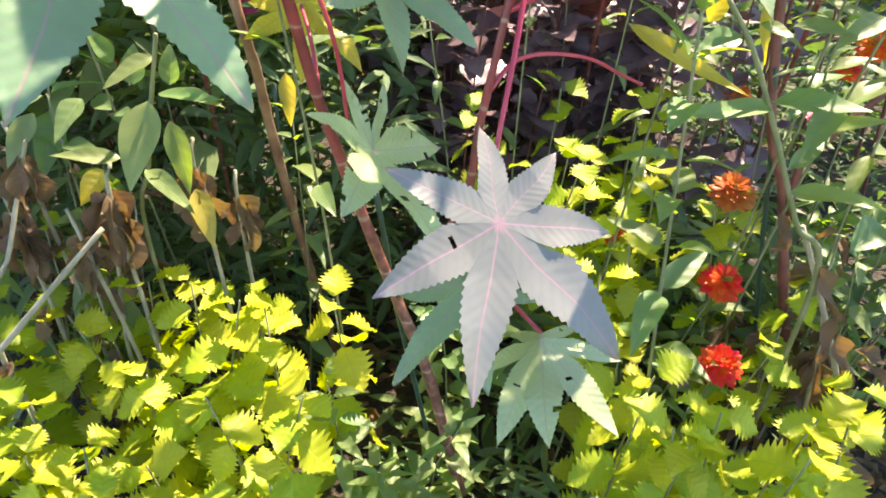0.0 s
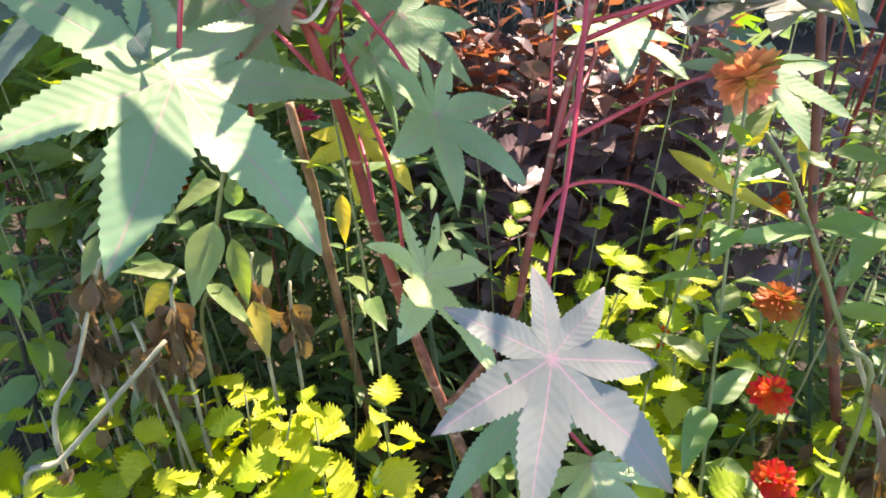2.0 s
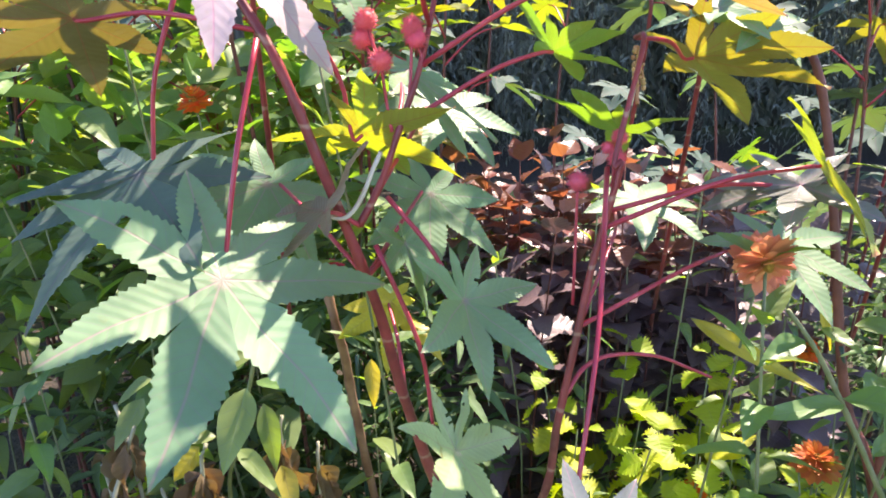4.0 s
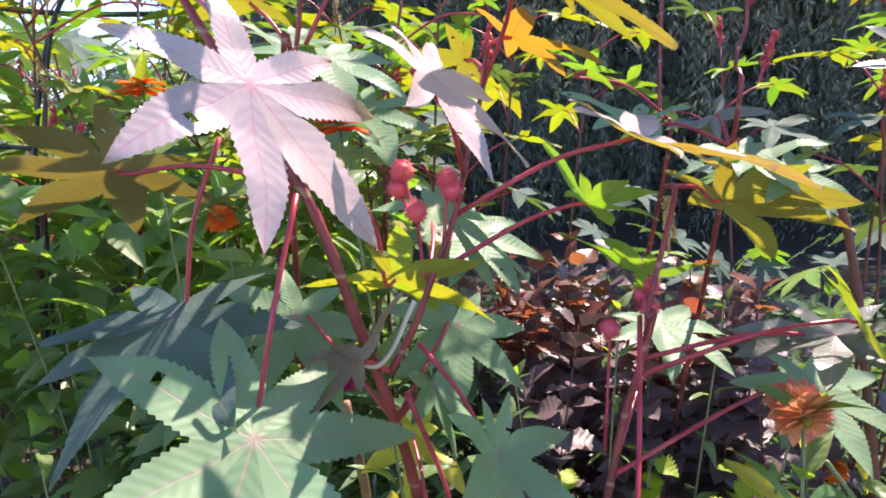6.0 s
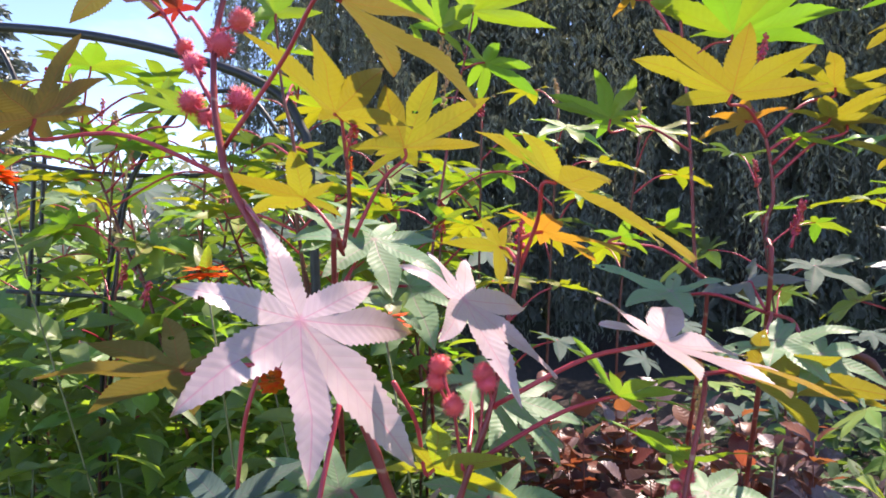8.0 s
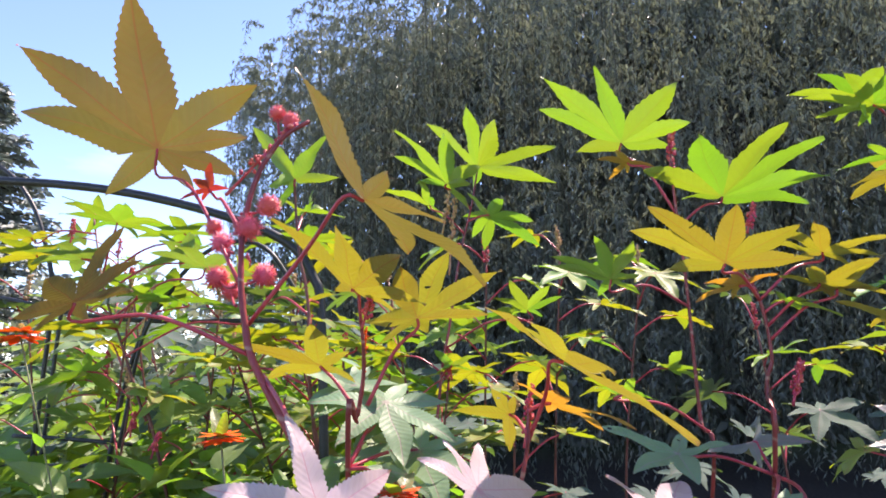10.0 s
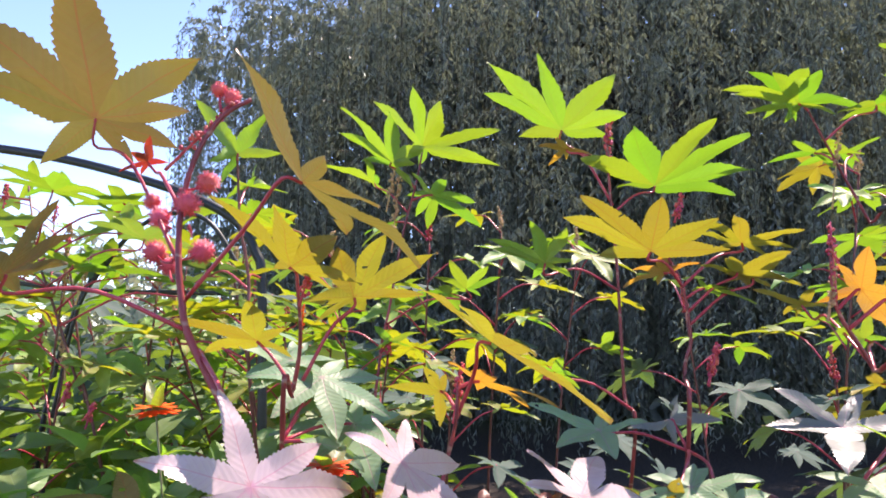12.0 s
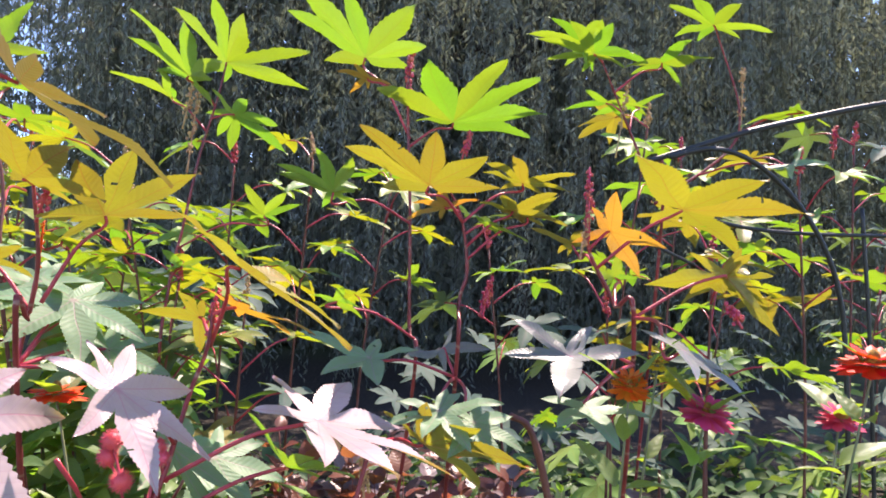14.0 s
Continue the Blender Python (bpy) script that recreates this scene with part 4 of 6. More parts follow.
castor_leaf(12, "lime", (-1.004, 1.400, 1.749), (0.69, -0.71, 0.14), (0.07, 0.34, 0.92), lobes_of(0.140))
castor_leaf(12, "lime", (-0.976, 1.550, 1.919), (-0.49, -0.65, 0.15), (0.08, 0.37, 0.92), lobes_of(0.150))
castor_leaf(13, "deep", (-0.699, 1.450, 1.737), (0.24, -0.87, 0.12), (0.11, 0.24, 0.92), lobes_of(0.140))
castor_leaf(13, "olive", (-0.569, 1.400, 1.676), (0.61, -0.55, -0.12), (-0.05, 0.22, 0.92), lobes_of(0.130))
castor_leaf(13, "olive", (-0.449, 1.350, 1.609), (0.65, -0.73, 0.07), (0.01, 0.30, 0.92), lobes_of(0.130))
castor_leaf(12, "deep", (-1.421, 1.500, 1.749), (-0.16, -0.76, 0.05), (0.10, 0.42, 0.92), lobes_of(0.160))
castor_leaf(13, "olive", (-0.695, 1.300, 1.582), (-0.47, -0.56, 0.19), (0.22, 0.32, 0.92), lobes_of(0.140))
castor_leaf(13, "lime", (-0.644, 1.600, 1.890), (0.30, -0.82, 0.14), (0.10, 0.24, 0.92), lobes_of(0.140))


# ---- pods and flower spikes ----
def ball_arrays(r, sides, rings, squash=1.0):
    vs, fs, us = [Vector((0, 0, -r * squash))], [], [(0.5, 0.5)]
    for j in range(1, rings):
        a = math.pi * j / rings - math.pi / 2
        for k in range(sides):
            b = 2 * math.pi * k / sides
            vs.append(Vector((r * math.cos(a) * math.cos(b), r * math.cos(a) * math.sin(b), r * squash * math.sin(a))))
            us.append((0.5, 0.5))
    vs.append(Vector((0, 0, r * squash)))
    us.append((0.5, 0.5))
    top = len(vs) - 1
    for k in range(sides):
        n = (k + 1) % sides
        fs.append((0, 1 + n, 1 + k))
        fs.append((top, top - sides + k, top - sides + n))
        for j in range(rings - 2):
            p, q = 1 + j * sides + k, 1 + j * sides + n
            fs.append((p, q, q + sides, p + sides))
    return vs, fs, us


def pod_arrays(r, seed):
    """A round seed pod set with soft spines."""
    rnd = random.Random(seed)
    blocks = [ball_arrays(r * 0.74, 12, 8, 1.06)]
    for i in range(300):
        z = 1 - 2 * (i + 0.5) / 300
        a = i * 2.39996
        d = Vector((math.sqrt(1 - z * z) * math.cos(a), math.sqrt(1 - z * z) * math.sin(a), z))
        d = (d + Vector((rnd.uniform(-0.15, 0.15), rnd.uniform(-0.15, 0.15), rnd.uniform(-0.15, 0.15)))).normalized()
        x = d.cross(Vector((0.3, 0.4, 0.85))).normalized()
        y = d.cross(x)
        w = r * 0.038
        base = [d * r * 0.7 + x * w, d * r * 0.7 - x * w * 0.5 + y * w * 0.87, d * r * 0.7 - x * w * 0.5 - y * w * 0.87]
        blocks.append((base + [d * r * rnd.uniform(1.0, 1.26)], [(0, 1, 3), (1, 2, 3), (2, 0, 3)], [(0.5, 0.5)] * 4))
    return join_arrays(blocks)


POD_MESHES = [mesh_of("pod", pod_arrays(1.0, s), POD) for s in range(4)]


def pod(key, place, r, joint):
    p = under(key, new("pod", POD_MESHES[rng.randrange(4)]))
    p.matrix_basis = at(place, Euler((rng.uniform(0, 3), rng.uniform(0, 3), 0)).to_matrix(), r)
    tagged(p, "red spiny seed pod")
    a, b = Vector(place), Vector(joint)
    under(key, new("pod_stalk", tube("pod_stalk", [b, b.lerp(a, 0.5) + Vector((0, 0, -0.1 * (a - b).length)), a], 0.0024, 0.0018, STALK, 6, 8)))


def flower_spike(key, low, high, r, mat):
    """A spike thick with small buds."""
    rnd = random.Random(len(PLANTS[key][1]) + int(low[2] * 1000))
    a, b = Vector(low), Vector(high)
    bud = ball_arrays(1.0, 6, 4, 1.2)
    blocks = [tube_arrays([a - (b - a) * 0.4, a, b], 0.0028, 0.0014, 6, 6)]
    for i in range(46):
        f = rnd.random()
        q = a.lerp(b, f)
        d = Vector((rnd.gauss(0, 1), rnd.gauss(0, 1), rnd.gauss(0.2, 0.7))).normalized()
        c = q + d * r * (1.0 - 0.45 * f) * rnd.uniform(0.35, 1.0)
        s = rnd.uniform(0.16, 0.32) * r
        blocks.append(([c + v * s for v in bud[0]], bud[1], bud[2]))
        if i % 2:
            blocks.append(tube_arrays([q, c], 0.0007, 0.0005, 3, 2))
    ob = under(key, new("flower_spike", grid_mesh("flower_spike", *join_arrays(blocks), mat)))
    return tagged(ob, "brown spent flower spike" if mat == SEED else "upright spike of small red buds")


# ---- iron arches and stakes ----
def iron_thing(label, base):
    ob = new("garden_arch")
    ob.location = base
    return tagged(ob, label, "garden arch", "black iron garden arches")


arch = iron_thing("black iron garden arch with hoops and rungs", (-1.2, 1.6, 0))
hoop = iron_thing("black iron garden hoop behind golden leaves", (1.3, 1.5, 0))


def iron(thing, points, r):
    o = thing.location
    part("tube", tube("tube", [Vector(p) - o for p in points], r, r, IRON, 10, 8 * len(points)), thing)


def stake(points, r, mat):
    p = [Vector(q) for q in points]
    if p[0].z > p[-1].z:
        p.reverse()
    p[0] = p[0] + (p[0] - p[1]).normalized() * (p[0].z / max(0.2, (p[1] - p[0]).normalized().z))
    ob = new("plant_stake", tube("plant_stake", p, r, r, mat, 8, 20, 0.12, 3))
    tagged(ob, "thin dark green plant stake in the soil", "stake", "plant stakes")


iron(arch, [(-1.85, 1.55, 2.12), (-1.549, 1.55, 2.104), (-1.181, 1.55, 2.047), (-0.872, 1.55, 1.959), (-0.689, 1.55, 1.874), (-0.623, 1.55, 1.785), (-0.604, 1.55, 1.687), (-0.6, 1.55, 1.239)], 0.012)
iron(arch, [(-1.996, 1.75, 2.299), (-1.742, 1.75, 2.213), (-1.619, 1.75, 2.096), (-1.554, 1.75, 1.944), (-1.527, 1.75, 1.788), (-1.55, 1.75, 1.52), (-1.585, 1.75, 1.19), (-1.638, 1.75, 0.548)], 0.007)
iron(arch, [(-1.464, 1.72, 1.783), (-1.494, 1.72, 1.52), (-1.529, 1.72, 1.196), (-1.582, 1.72, 0.567)], 0.006)
iron(arch, [(-0.673, 1.65, 1.695), (-0.797, 1.65, 1.881), (-0.953, 1.65, 1.888), (-1.097, 1.65, 1.76), (-1.175, 1.65, 1.624), (-1.222, 1.65, 1.456), (-1.257, 1.65, 1.243), (-1.286, 1.65, 0.623)], 0.006)
iron(arch, [(-1.015, 1.6, 1.805), (-1.116, 1.6, 1.667), (-1.166, 1.6, 1.459), (-1.196, 1.6, 1.253), (-1.224, 1.6, 0.652)], 0.005)
iron(arch, [(-1.992, 1.7, 1.843), (-1.688, 1.7, 1.798), (-1.401, 1.7, 1.733), (-1.13, 1.7, 1.701), (-0.758, 1.7, 1.688)], 0.007)
iron(arch, [(-1.955, 1.68, 1.317), (-1.661, 1.68, 1.316), (-1.267, 1.68, 1.311)], 0.006)
iron(arch, [(-1.593, 1.7, 1.393), (-1.426, 1.7, 1.383), (-1.215, 1.7, 1.366)], 0.006)
iron(hoop, [(0.812, 1.5, 1.835), (1.022, 1.5, 1.905), (1.194, 1.5, 1.951), (1.411, 1.5, 2.001), (1.763, 1.5, 2.064)], 0.007)
iron(hoop, [(0.839, 1.45, 1.839), (0.941, 1.45, 1.862), (1.038, 1.45, 1.838), (1.138, 1.45, 1.762), (1.219, 1.45, 1.651), (1.265, 1.45, 1.532), (1.286, 1.45, 1.372), (1.31, 1.45, 0.889)], 0.006)
iron(hoop, [(1.354, 1.5, 1.739), (1.385, 1.5, 1.392), (1.414, 1.5, 0.865)], 0.005)
iron(hoop, [(0.932, 1.48, 1.704), (1.059, 1.48, 1.681), (1.231, 1.48, 1.672), (1.601, 1.48, 1.676)], 0.005)
iron(hoop, [(0.809, 1.48, 1.64), (0.921, 1.48, 1.59)], 0.004)
stake([(0.641, 1.08, 0.254), (0.601, 1.08, 0.472), (0.562, 1.08, 0.693), (0.529, 1.08, 0.851)], 0.004, STAKE)
stake([(-0.3, 1.22, 0.756), (-0.304, 1.22, 0.585), (-0.299, 1.22, 0.416), (-0.297, 1.22, 0.315)], 0.004, STAKE)
stake([(0.036, 0.86, 0.05), (-0.012, 0.86, 0.317), (-0.046, 0.86, 0.511), (-0.064, 0.86, 0.656), (-0.073, 0.86, 0.73)], 0.004, STAKE)
stake([(-0.851, 1.0, 0.409), (-0.836, 1.0, 0.564), (-0.837, 1.0, 0.726)], 0.005, IRON)
pod(1, (-0.409, 0.83, 1.811), 0.0172, (-0.452, 0.83, 1.803))
pod(1, (-0.435, 0.82, 1.78), 0.0201, (-0.458, 0.82, 1.773))
pod(1, (-0.492, 0.85, 1.766), 0.0172, (-0.464, 0.83, 1.747))
pod(1, (-0.43, 0.86, 1.715), 0.019, (-0.455, 0.82, 1.701))
pod(1, (-0.504, 0.86, 1.716), 0.019, (-0.455, 0.82, 1.697))
pod(1, (-0.487, 0.87, 1.696), 0.0149, (-0.453, 0.82, 1.67))
pod(1, (-0.51, 0.86, 1.792), 0.0138, (-0.468, 0.83, 1.743))
pod(1, (-0.388, 0.86, 1.945), 0.0138, (-0.397, 0.85, 1.922))
pod(1, (-0.408, 0.86, 1.958), 0.0126, (-0.401, 0.85, 1.922))
pod(1, (-0.153, 0.8, 1.362), 0.0145, (-0.132, 0.785, 1.313))
pod(1, (-0.1, 0.8, 1.353), 0.0145, (-0.106, 0.79, 1.271))
pod(1, (-0.134, 0.78, 1.318), 0.0145, (-0.126, 0.785, 1.239))
pod(2, (0.138, 0.84, 1.221), 0.011, (0.141, 0.83, 1.184))
pod(2, (0.133, 0.82, 1.198), 0.012, (0.128, 0.82, 1.166))
pod(2, (0.088, 0.82, 1.172), 0.0135, (0.085, 0.82, 1.016))
pod(2, (0.125, 0.84, 1.209), 0.009, (0.136, 0.83, 1.184))
pod(1, (-0.158, 0.8, 1.343), 0.0135, (-0.139, 0.8, 1.31))
pod(1, (-0.096, 0.8, 1.341), 0.0135, (-0.086, 0.8, 1.31))
flower_spike(1, (-0.455, 0.85, 1.865), (-0.379, 0.85, 1.935), 0.012, BUD)
flower_spike(1, (-0.065, 0.92, 1.483), (-0.055, 0.92, 1.542), 0.01, BUD)
flower_spike(3, (-0.29, 0.9, 1.652), (-0.276, 0.9, 1.699), 0.011, BUD)
flower_spike(3, (-0.305, 0.93, 1.569), (-0.298, 0.93, 1.636), 0.006, ORANGE_PETAL)
flower_spike(6, (0.229, 1.45, 1.966), (0.239, 1.45, 2.051), 0.014, BUD)
flower_spike(7, (0.342, 1.3, 1.81), (0.353, 1.3, 1.85), 0.011, BUD)
flower_spike(7, (0.393, 1.3, 1.498), (0.407, 1.3, 1.558), 0.011, BUD)
flower_spike(8, (0.526, 1.05, 1.669), (0.525, 1.05, 1.757), 0.011, BUD)
flower_spike(7, (0.38, 1.25, 1.502), (0.395, 1.25, 1.552), 0.011, BUD)
flower_spike(5, (-0.31, 1.75, 1.851), (-0.294, 1.75, 1.998), 0.016, SEED)
flower_spike(9, (1.147, 1.7, 1.994), (1.149, 1.7, 2.12), 0.014, SEED)
flower_spike(9, (0.79, 1.65, 1.918), (0.812, 1.65, 2.062), 0.012, SEED)
flower_spike(8, (0.516, 1.05, 1.622), (0.526, 1.05, 1.679), 0.009, SEED)
flower_spike(5, (-0.323, 1.75, 1.941), (-0.304, 1.75, 2.032), 0.014, SEED)
flower_spike(5, (-1.163, 1.6, 1.714), (-1.156, 1.6, 1.813), 0.012, SEED)
flower_spike(5, (-1.347, 1.6, 1.941), (-1.34, 1.6, 1.987), 0.011, BUD)
flower_spike(5, (-1.08, 1.5, 1.425), (-1.072, 1.5, 1.466), 0.013, BUD)
flower_spike(9, (0.769, 1.0, 1.504), (0.751, 1.0, 1.531), 0.012, BUD)
flower_spike(5, (-1.018, 1.45, 1.691), (-0.993, 1.45, 1.778), 0.011, SEED)
flower_spike(5, (-0.954, 1.4, 1.39), (-0.94, 1.4, 1.432), 0.012, BUD)
flower_spike(8, (1.276, 1.5, 1.881), (1.279, 1.5, 1.936), 0.012, BUD)
flower_spike(2, (0.159, 0.86, 1.277), (0.157, 0.86, 1.326), 0.01, SEED)

# ---- herbs of the bed ----
def leaf_set(name, mat, count, length, width, **how):
    return [mesh_of(name, blade_arrays(length * rng.uniform(0.85, 1.15), width * rng.uniform(0.85, 1.12), seed=rng.randrange(9999), **how), mat) for _ in range(count)]


LIME_LEAVES = leaf_set("leaf", LIME, 9, 0.080, 0.068, rows=17, teeth=0.2, widest=0.4, fold=0.16, droop=0.26, wave=0.06, frill=0.03)
HERB_LEAVES = leaf_set("leaf", HERB, 6, 0.112, 0.042, rows=9, widest=0.28, fold=0.3, droop=0.35, wave=0.02)
PURPLE_LEAVES = leaf_set("leaf", PURPLE, 5, 0.068, 0.056, rows=11, teeth=0.07, widest=0.36, fold=0.25, droop=0.3, wave=0.03, frill=0.012)
COPPER_LEAVES = leaf_set("leaf", COPPER, 4, 0.064, 0.052, rows=11, teeth=0.07, widest=0.36, fold=0.25, droop=0.25, wave=0.03, frill=0.012)
DARK_LEAVES = leaf_set("leaf", DARK, 5, 0.085, 0.018, rows=5, widest=0.4, fold=0.3, droop=0.3)
DRY_LEAVES = leaf_set("withered_leaf", DRY, 5, 0.085, 0.03, rows=9, widest=0.4, fold=1.2, droop=0.1, wave=0.10)


def herb(name, label, category, base, height, nodes, leaves, stem_mat, group, lean=(0, 0), size=(0.5, 1.0), bottom=0.25, thick=0.004, tilt=(5, 45), tops=None, whorl=2, seed=0):
    """A leafy herb: stem, leaves in crossed pairs, a tuft at the top."""
    rnd = random.Random(seed)
    ob = new(name)
    ob.location = base
    tagged(ob, label, category, group)
    tip = Vector((lean[0], lean[1], height))
    mid = tip * 0.5 + Vector((rnd.uniform(-0.03, 0.03), rnd.uniform(-0.03, 0.03), 0))
    pts = [Vector((0, 0, -0.03)), mid, tip]
    part("stem", tube("stem", pts, thick, thick * 0.5, stem_mat, 6, 8), ob)
    line = spline(pts, 40)
    turn0 = rnd.uniform(0, 360)
    for i in range(nodes):
        f = bottom + (1 - bottom) * (i / max(1, nodes - 1)) ** 0.8
        q = line[min(39, int(f * 39))]
        grow = size[1] + (size[0] - size[1]) * f ** 2
        for k in range(whorl):
            yaw = turn0 + 90 * (i % 2) + 360 / whorl * k + rnd.uniform(-25, 25)
            up = rnd.uniform(*tilt) + (35 * max(0, f - 0.8) / 0.2)
            src = tops if tops and f > 0.8 else leaves
            leaf = part("leaf", rnd.choice(src), ob)
            leaf.matrix_basis = Matrix.Translation(q) @ pose(0, 0, 0, 0, 0, yaw) @ pose(0, 0.008, 0, up, rnd.uniform(-25, 25), 0) @ Matrix.Scale(grow * rnd.uniform(0.8, 1.2), 4)
    return ob


# lime coleus along the front of the bed
def coleus(x, y, h, seed):
    herb("lime_coleus", "bright lime coleus with frilled toothed leaves", "coleus", (x, y, 0), h, 6, LIME_LEAVES, STEM_GREEN, "lime coleus along the bed",
         (rng.uniform(-0.08, 0.08), rng.uniform(-0.10, 0.04)), (0.7, 1.2), 0.42, 0.003, (-52, 6), seed=seed)


count = 0
for row, (y, x0, x1) in enumerate(((0.50, -0.62, -0.12), (0.60, -0.75, -0.08), (0.70, -0.85, -0.06), (0.80, -0.80, -0.10), (0.90, -0.75, -0.14), (1.0, -0.62, -0.2))):
    x = x0
    while x < x1:
        coleus(x + rng.uniform(-0.03, 0.03), y + rng.uniform(-0.04, 0.04), rng.uniform(0.26, 0.40) + 0.38 * (y - 0.5), 100 + count)
        count += 1
        x += 0.118
for x, y, h in ((0.24, 0.74, 0.44), (0.29, 0.66, 0.50), (0.37, 0.70, 0.52), (0.46, 0.68, 0.50), (0.54, 0.72, 0.50), (0.34, 0.78, 0.48), (0.60, 0.76, 0.50), (0.29, 0.86, 0.44), (0.44, 0.76, 0.52), (0.36, 0.60, 0.42), (0.50, 0.60, 0.44),
                (0.24, 0.98, 0.52), (0.26, 1.35, 0.62), (0.18, 1.5, 0.70), (0.40, 1.55, 0.66), (0.52, 1.42, 0.62), (0.10, 1.32, 0.66), (-0.42, 1.1, 0.42), (-0.9, 0.95, 0.5), (-0.75, 1.05, 0.52), (0.66, 1.3, 0.5),
                (0.33, 1.2, 0.62), (0.46, 1.25, 0.64), (0.58, 1.18, 0.60), (0.28, 1.12, 0.60), (0.62, 1.0, 0.46), (0.50, 0.95, 0.44), (0.40, 1.05, 0.56), (0.22, 1.22, 0.66), (0.36, 1.34, 0.70), (0.15, 1.28, 0.60), (-0.06, 0.62, 0.36), (0.70, 0.86, 0.44)):
    coleus(x, y, h, 100 + count)
    count += 1

# yellow green seedlings among the stems
for i, (x, y, h) in enumerate(((-0.62, 1.06, 0.60), (-0.30, 1.2, 0.74), (0.02, 0.98, 0.50), (0.10, 1.08, 0.58), (0.76, 1.05, 0.62), (-0.16, 0.86, 0.36), (-0.04, 0.78, 0.30), (0.02, 0.86, 0.36))):
    herb("leafy_herb", "yellow green leafy herb with narrow leaves", "herb", (x, y, 0), h, 10, HERB_LEAVES, STEM_GREEN, "leafy herbs in the bed", (rng.uniform(-0.05, 0.05), rng.uniform(-0.08, 0.02)), (0.4, 0.85), 0.3, 0.0025, (-35, 35), seed=700 + i)

# zinnias: leafy stems with flower heads
def flower_arrays(size, layers, seed, cup=0.3):
    rnd = random.Random(seed)
    blocks = []
    for k in range(layers):
        n = 17 - 2 * k
        ln = size * (1 - 0.14 * k)
        for i in range(n):
            v, f, u = blade_arrays(ln * rnd.uniform(0.88, 1.08), ln * 0.42, rows=4, widest=0.7, fold=-0.2, droop=0.12, seed=rnd.randrange(999))
            m = pose(0, 0, 0.005 * k, 0, 0, 360 / n * i + rnd.uniform(-8, 8) + 12 * k) @ pose(0, 0.004, 0, -10 + 16 * k + rnd.uniform(-8, 8) + cup * 20, 0, 0)
            blocks.append(([m @ q for q in v], f, u))
    return join_arrays(blocks)


def button_arrays(r, h):
    vs, fs, us = [], [], []
    for j in range(5):
        a = j / 4 * math.pi / 2
        for k in range(10):
            b = 2 * math.pi * k / 10
            vs.append(Vector((r * math.cos(a) * math.cos(b), r * math.cos(a) * math.sin(b), h * math.sin(a))))
            us.append((0.5, 0.5))
    for j in range(4):
        for k in range(10):
            p, q = j * 10 + k, j * 10 + (k + 1) % 10
            fs.append((p, q, q + 10, p + 10))
    return vs, fs, us


def zinnia(head, face, petals, label, size, seed, layers=5, nodes=7, foot=None, leaf_size=(0.35, 0.66), bottom=0.2, thick=0.0032):
    rnd = random.Random(seed)
    head = Vector(head)
    foot = Vector(foot) if foot else Vector((head.x + rnd.uniform(-0.05, 0.05), head.y + rnd.uniform(0.05, 0.2) + (0.25 if head.z > 1 else 0), 0))
    tip = head - foot
    ob = herb("zinnia", label, "zinnia", foot, tip.z, nodes, HERB_LEAVES, STEM_GREEN, "zinnias in the bed", (tip.x, tip.y), leaf_size, bottom, thick, (0, 45), seed=seed)
    fl = part("flower", mesh_of("flower", flower_arrays(size, layers, seed), petals), ob)
    fl.matrix_basis = at(tip, frame_of(Vector(face).cross(Vector((1, 0.1, 0))), face))
    b = part("flower_centre", mesh_of("flower_centre", button_arrays(size * 0.2, size * 0.4), DISC), fl)
    b.location = (0, 0, 0.004)
    return ob


zinnia((0.371, 1.27, 0.436), (0.0, -0.5, 0.8), ORANGE_PETAL, "orange zinnia on a leafy stem", 0.030, 1)
zinnia((0.535, 1.128, 0.609), (0.0, -0.3, 0.9), RUST_PETAL, "fading rust orange zinnia", 0.042, 2)
zinnia((0.513, 1.026, 0.481), (0.0, -0.4, 0.9), RED_PETAL, "scarlet zinnia with full petals", 0.038, 3)
zinnia((0.488, 0.892, 0.407), (0.0, -0.4, 0.9), RED_PETAL, "scarlet orange zinnia with full petals", 0.038, 4)
zinnia((0.43, 0.92, 0.36), (0.0, -0.3, 0.9), MAUVE_PETAL, "small dusky pink zinnia", 0.026, 5)
zinnia((0.662, 1.531, 0.641), (0.1, -0.4, 0.9), ORANGE_PETAL, "orange zinnia among green stems", 0.034, 6)
zinnia((0.303, 0.797, 1.084), (0.1, -0.5, -0.6), SALMON_PETAL, "tall faded salmon zinnia seen from beneath", 0.037, 7, 3, 9, (0.42, 0.95, 0), (0.6, 0.95), 0.45, 0.004)

HELD = []


def herb_stem(name, label, points, r0, r1, mat):
    """A single stem down to the soil; the leaves that follow belong to it."""
    p = [Vector(q) for q in points]
    foot = Vector((p[0].x, p[0].y + 0.06, 0))
    ob = new(name)
    ob.location = foot
    tagged(ob, label, "zinnia" if name == "zinnia" else "withered flower", "single stems in the bed")
    part("stem", tube("stem", [q - foot for q in [foot] + p], r0, r1, mat, 7, 6 * len(p), 0.1, 5), ob)
    HELD.append((ob, [q for q in spline(p, 20)]))


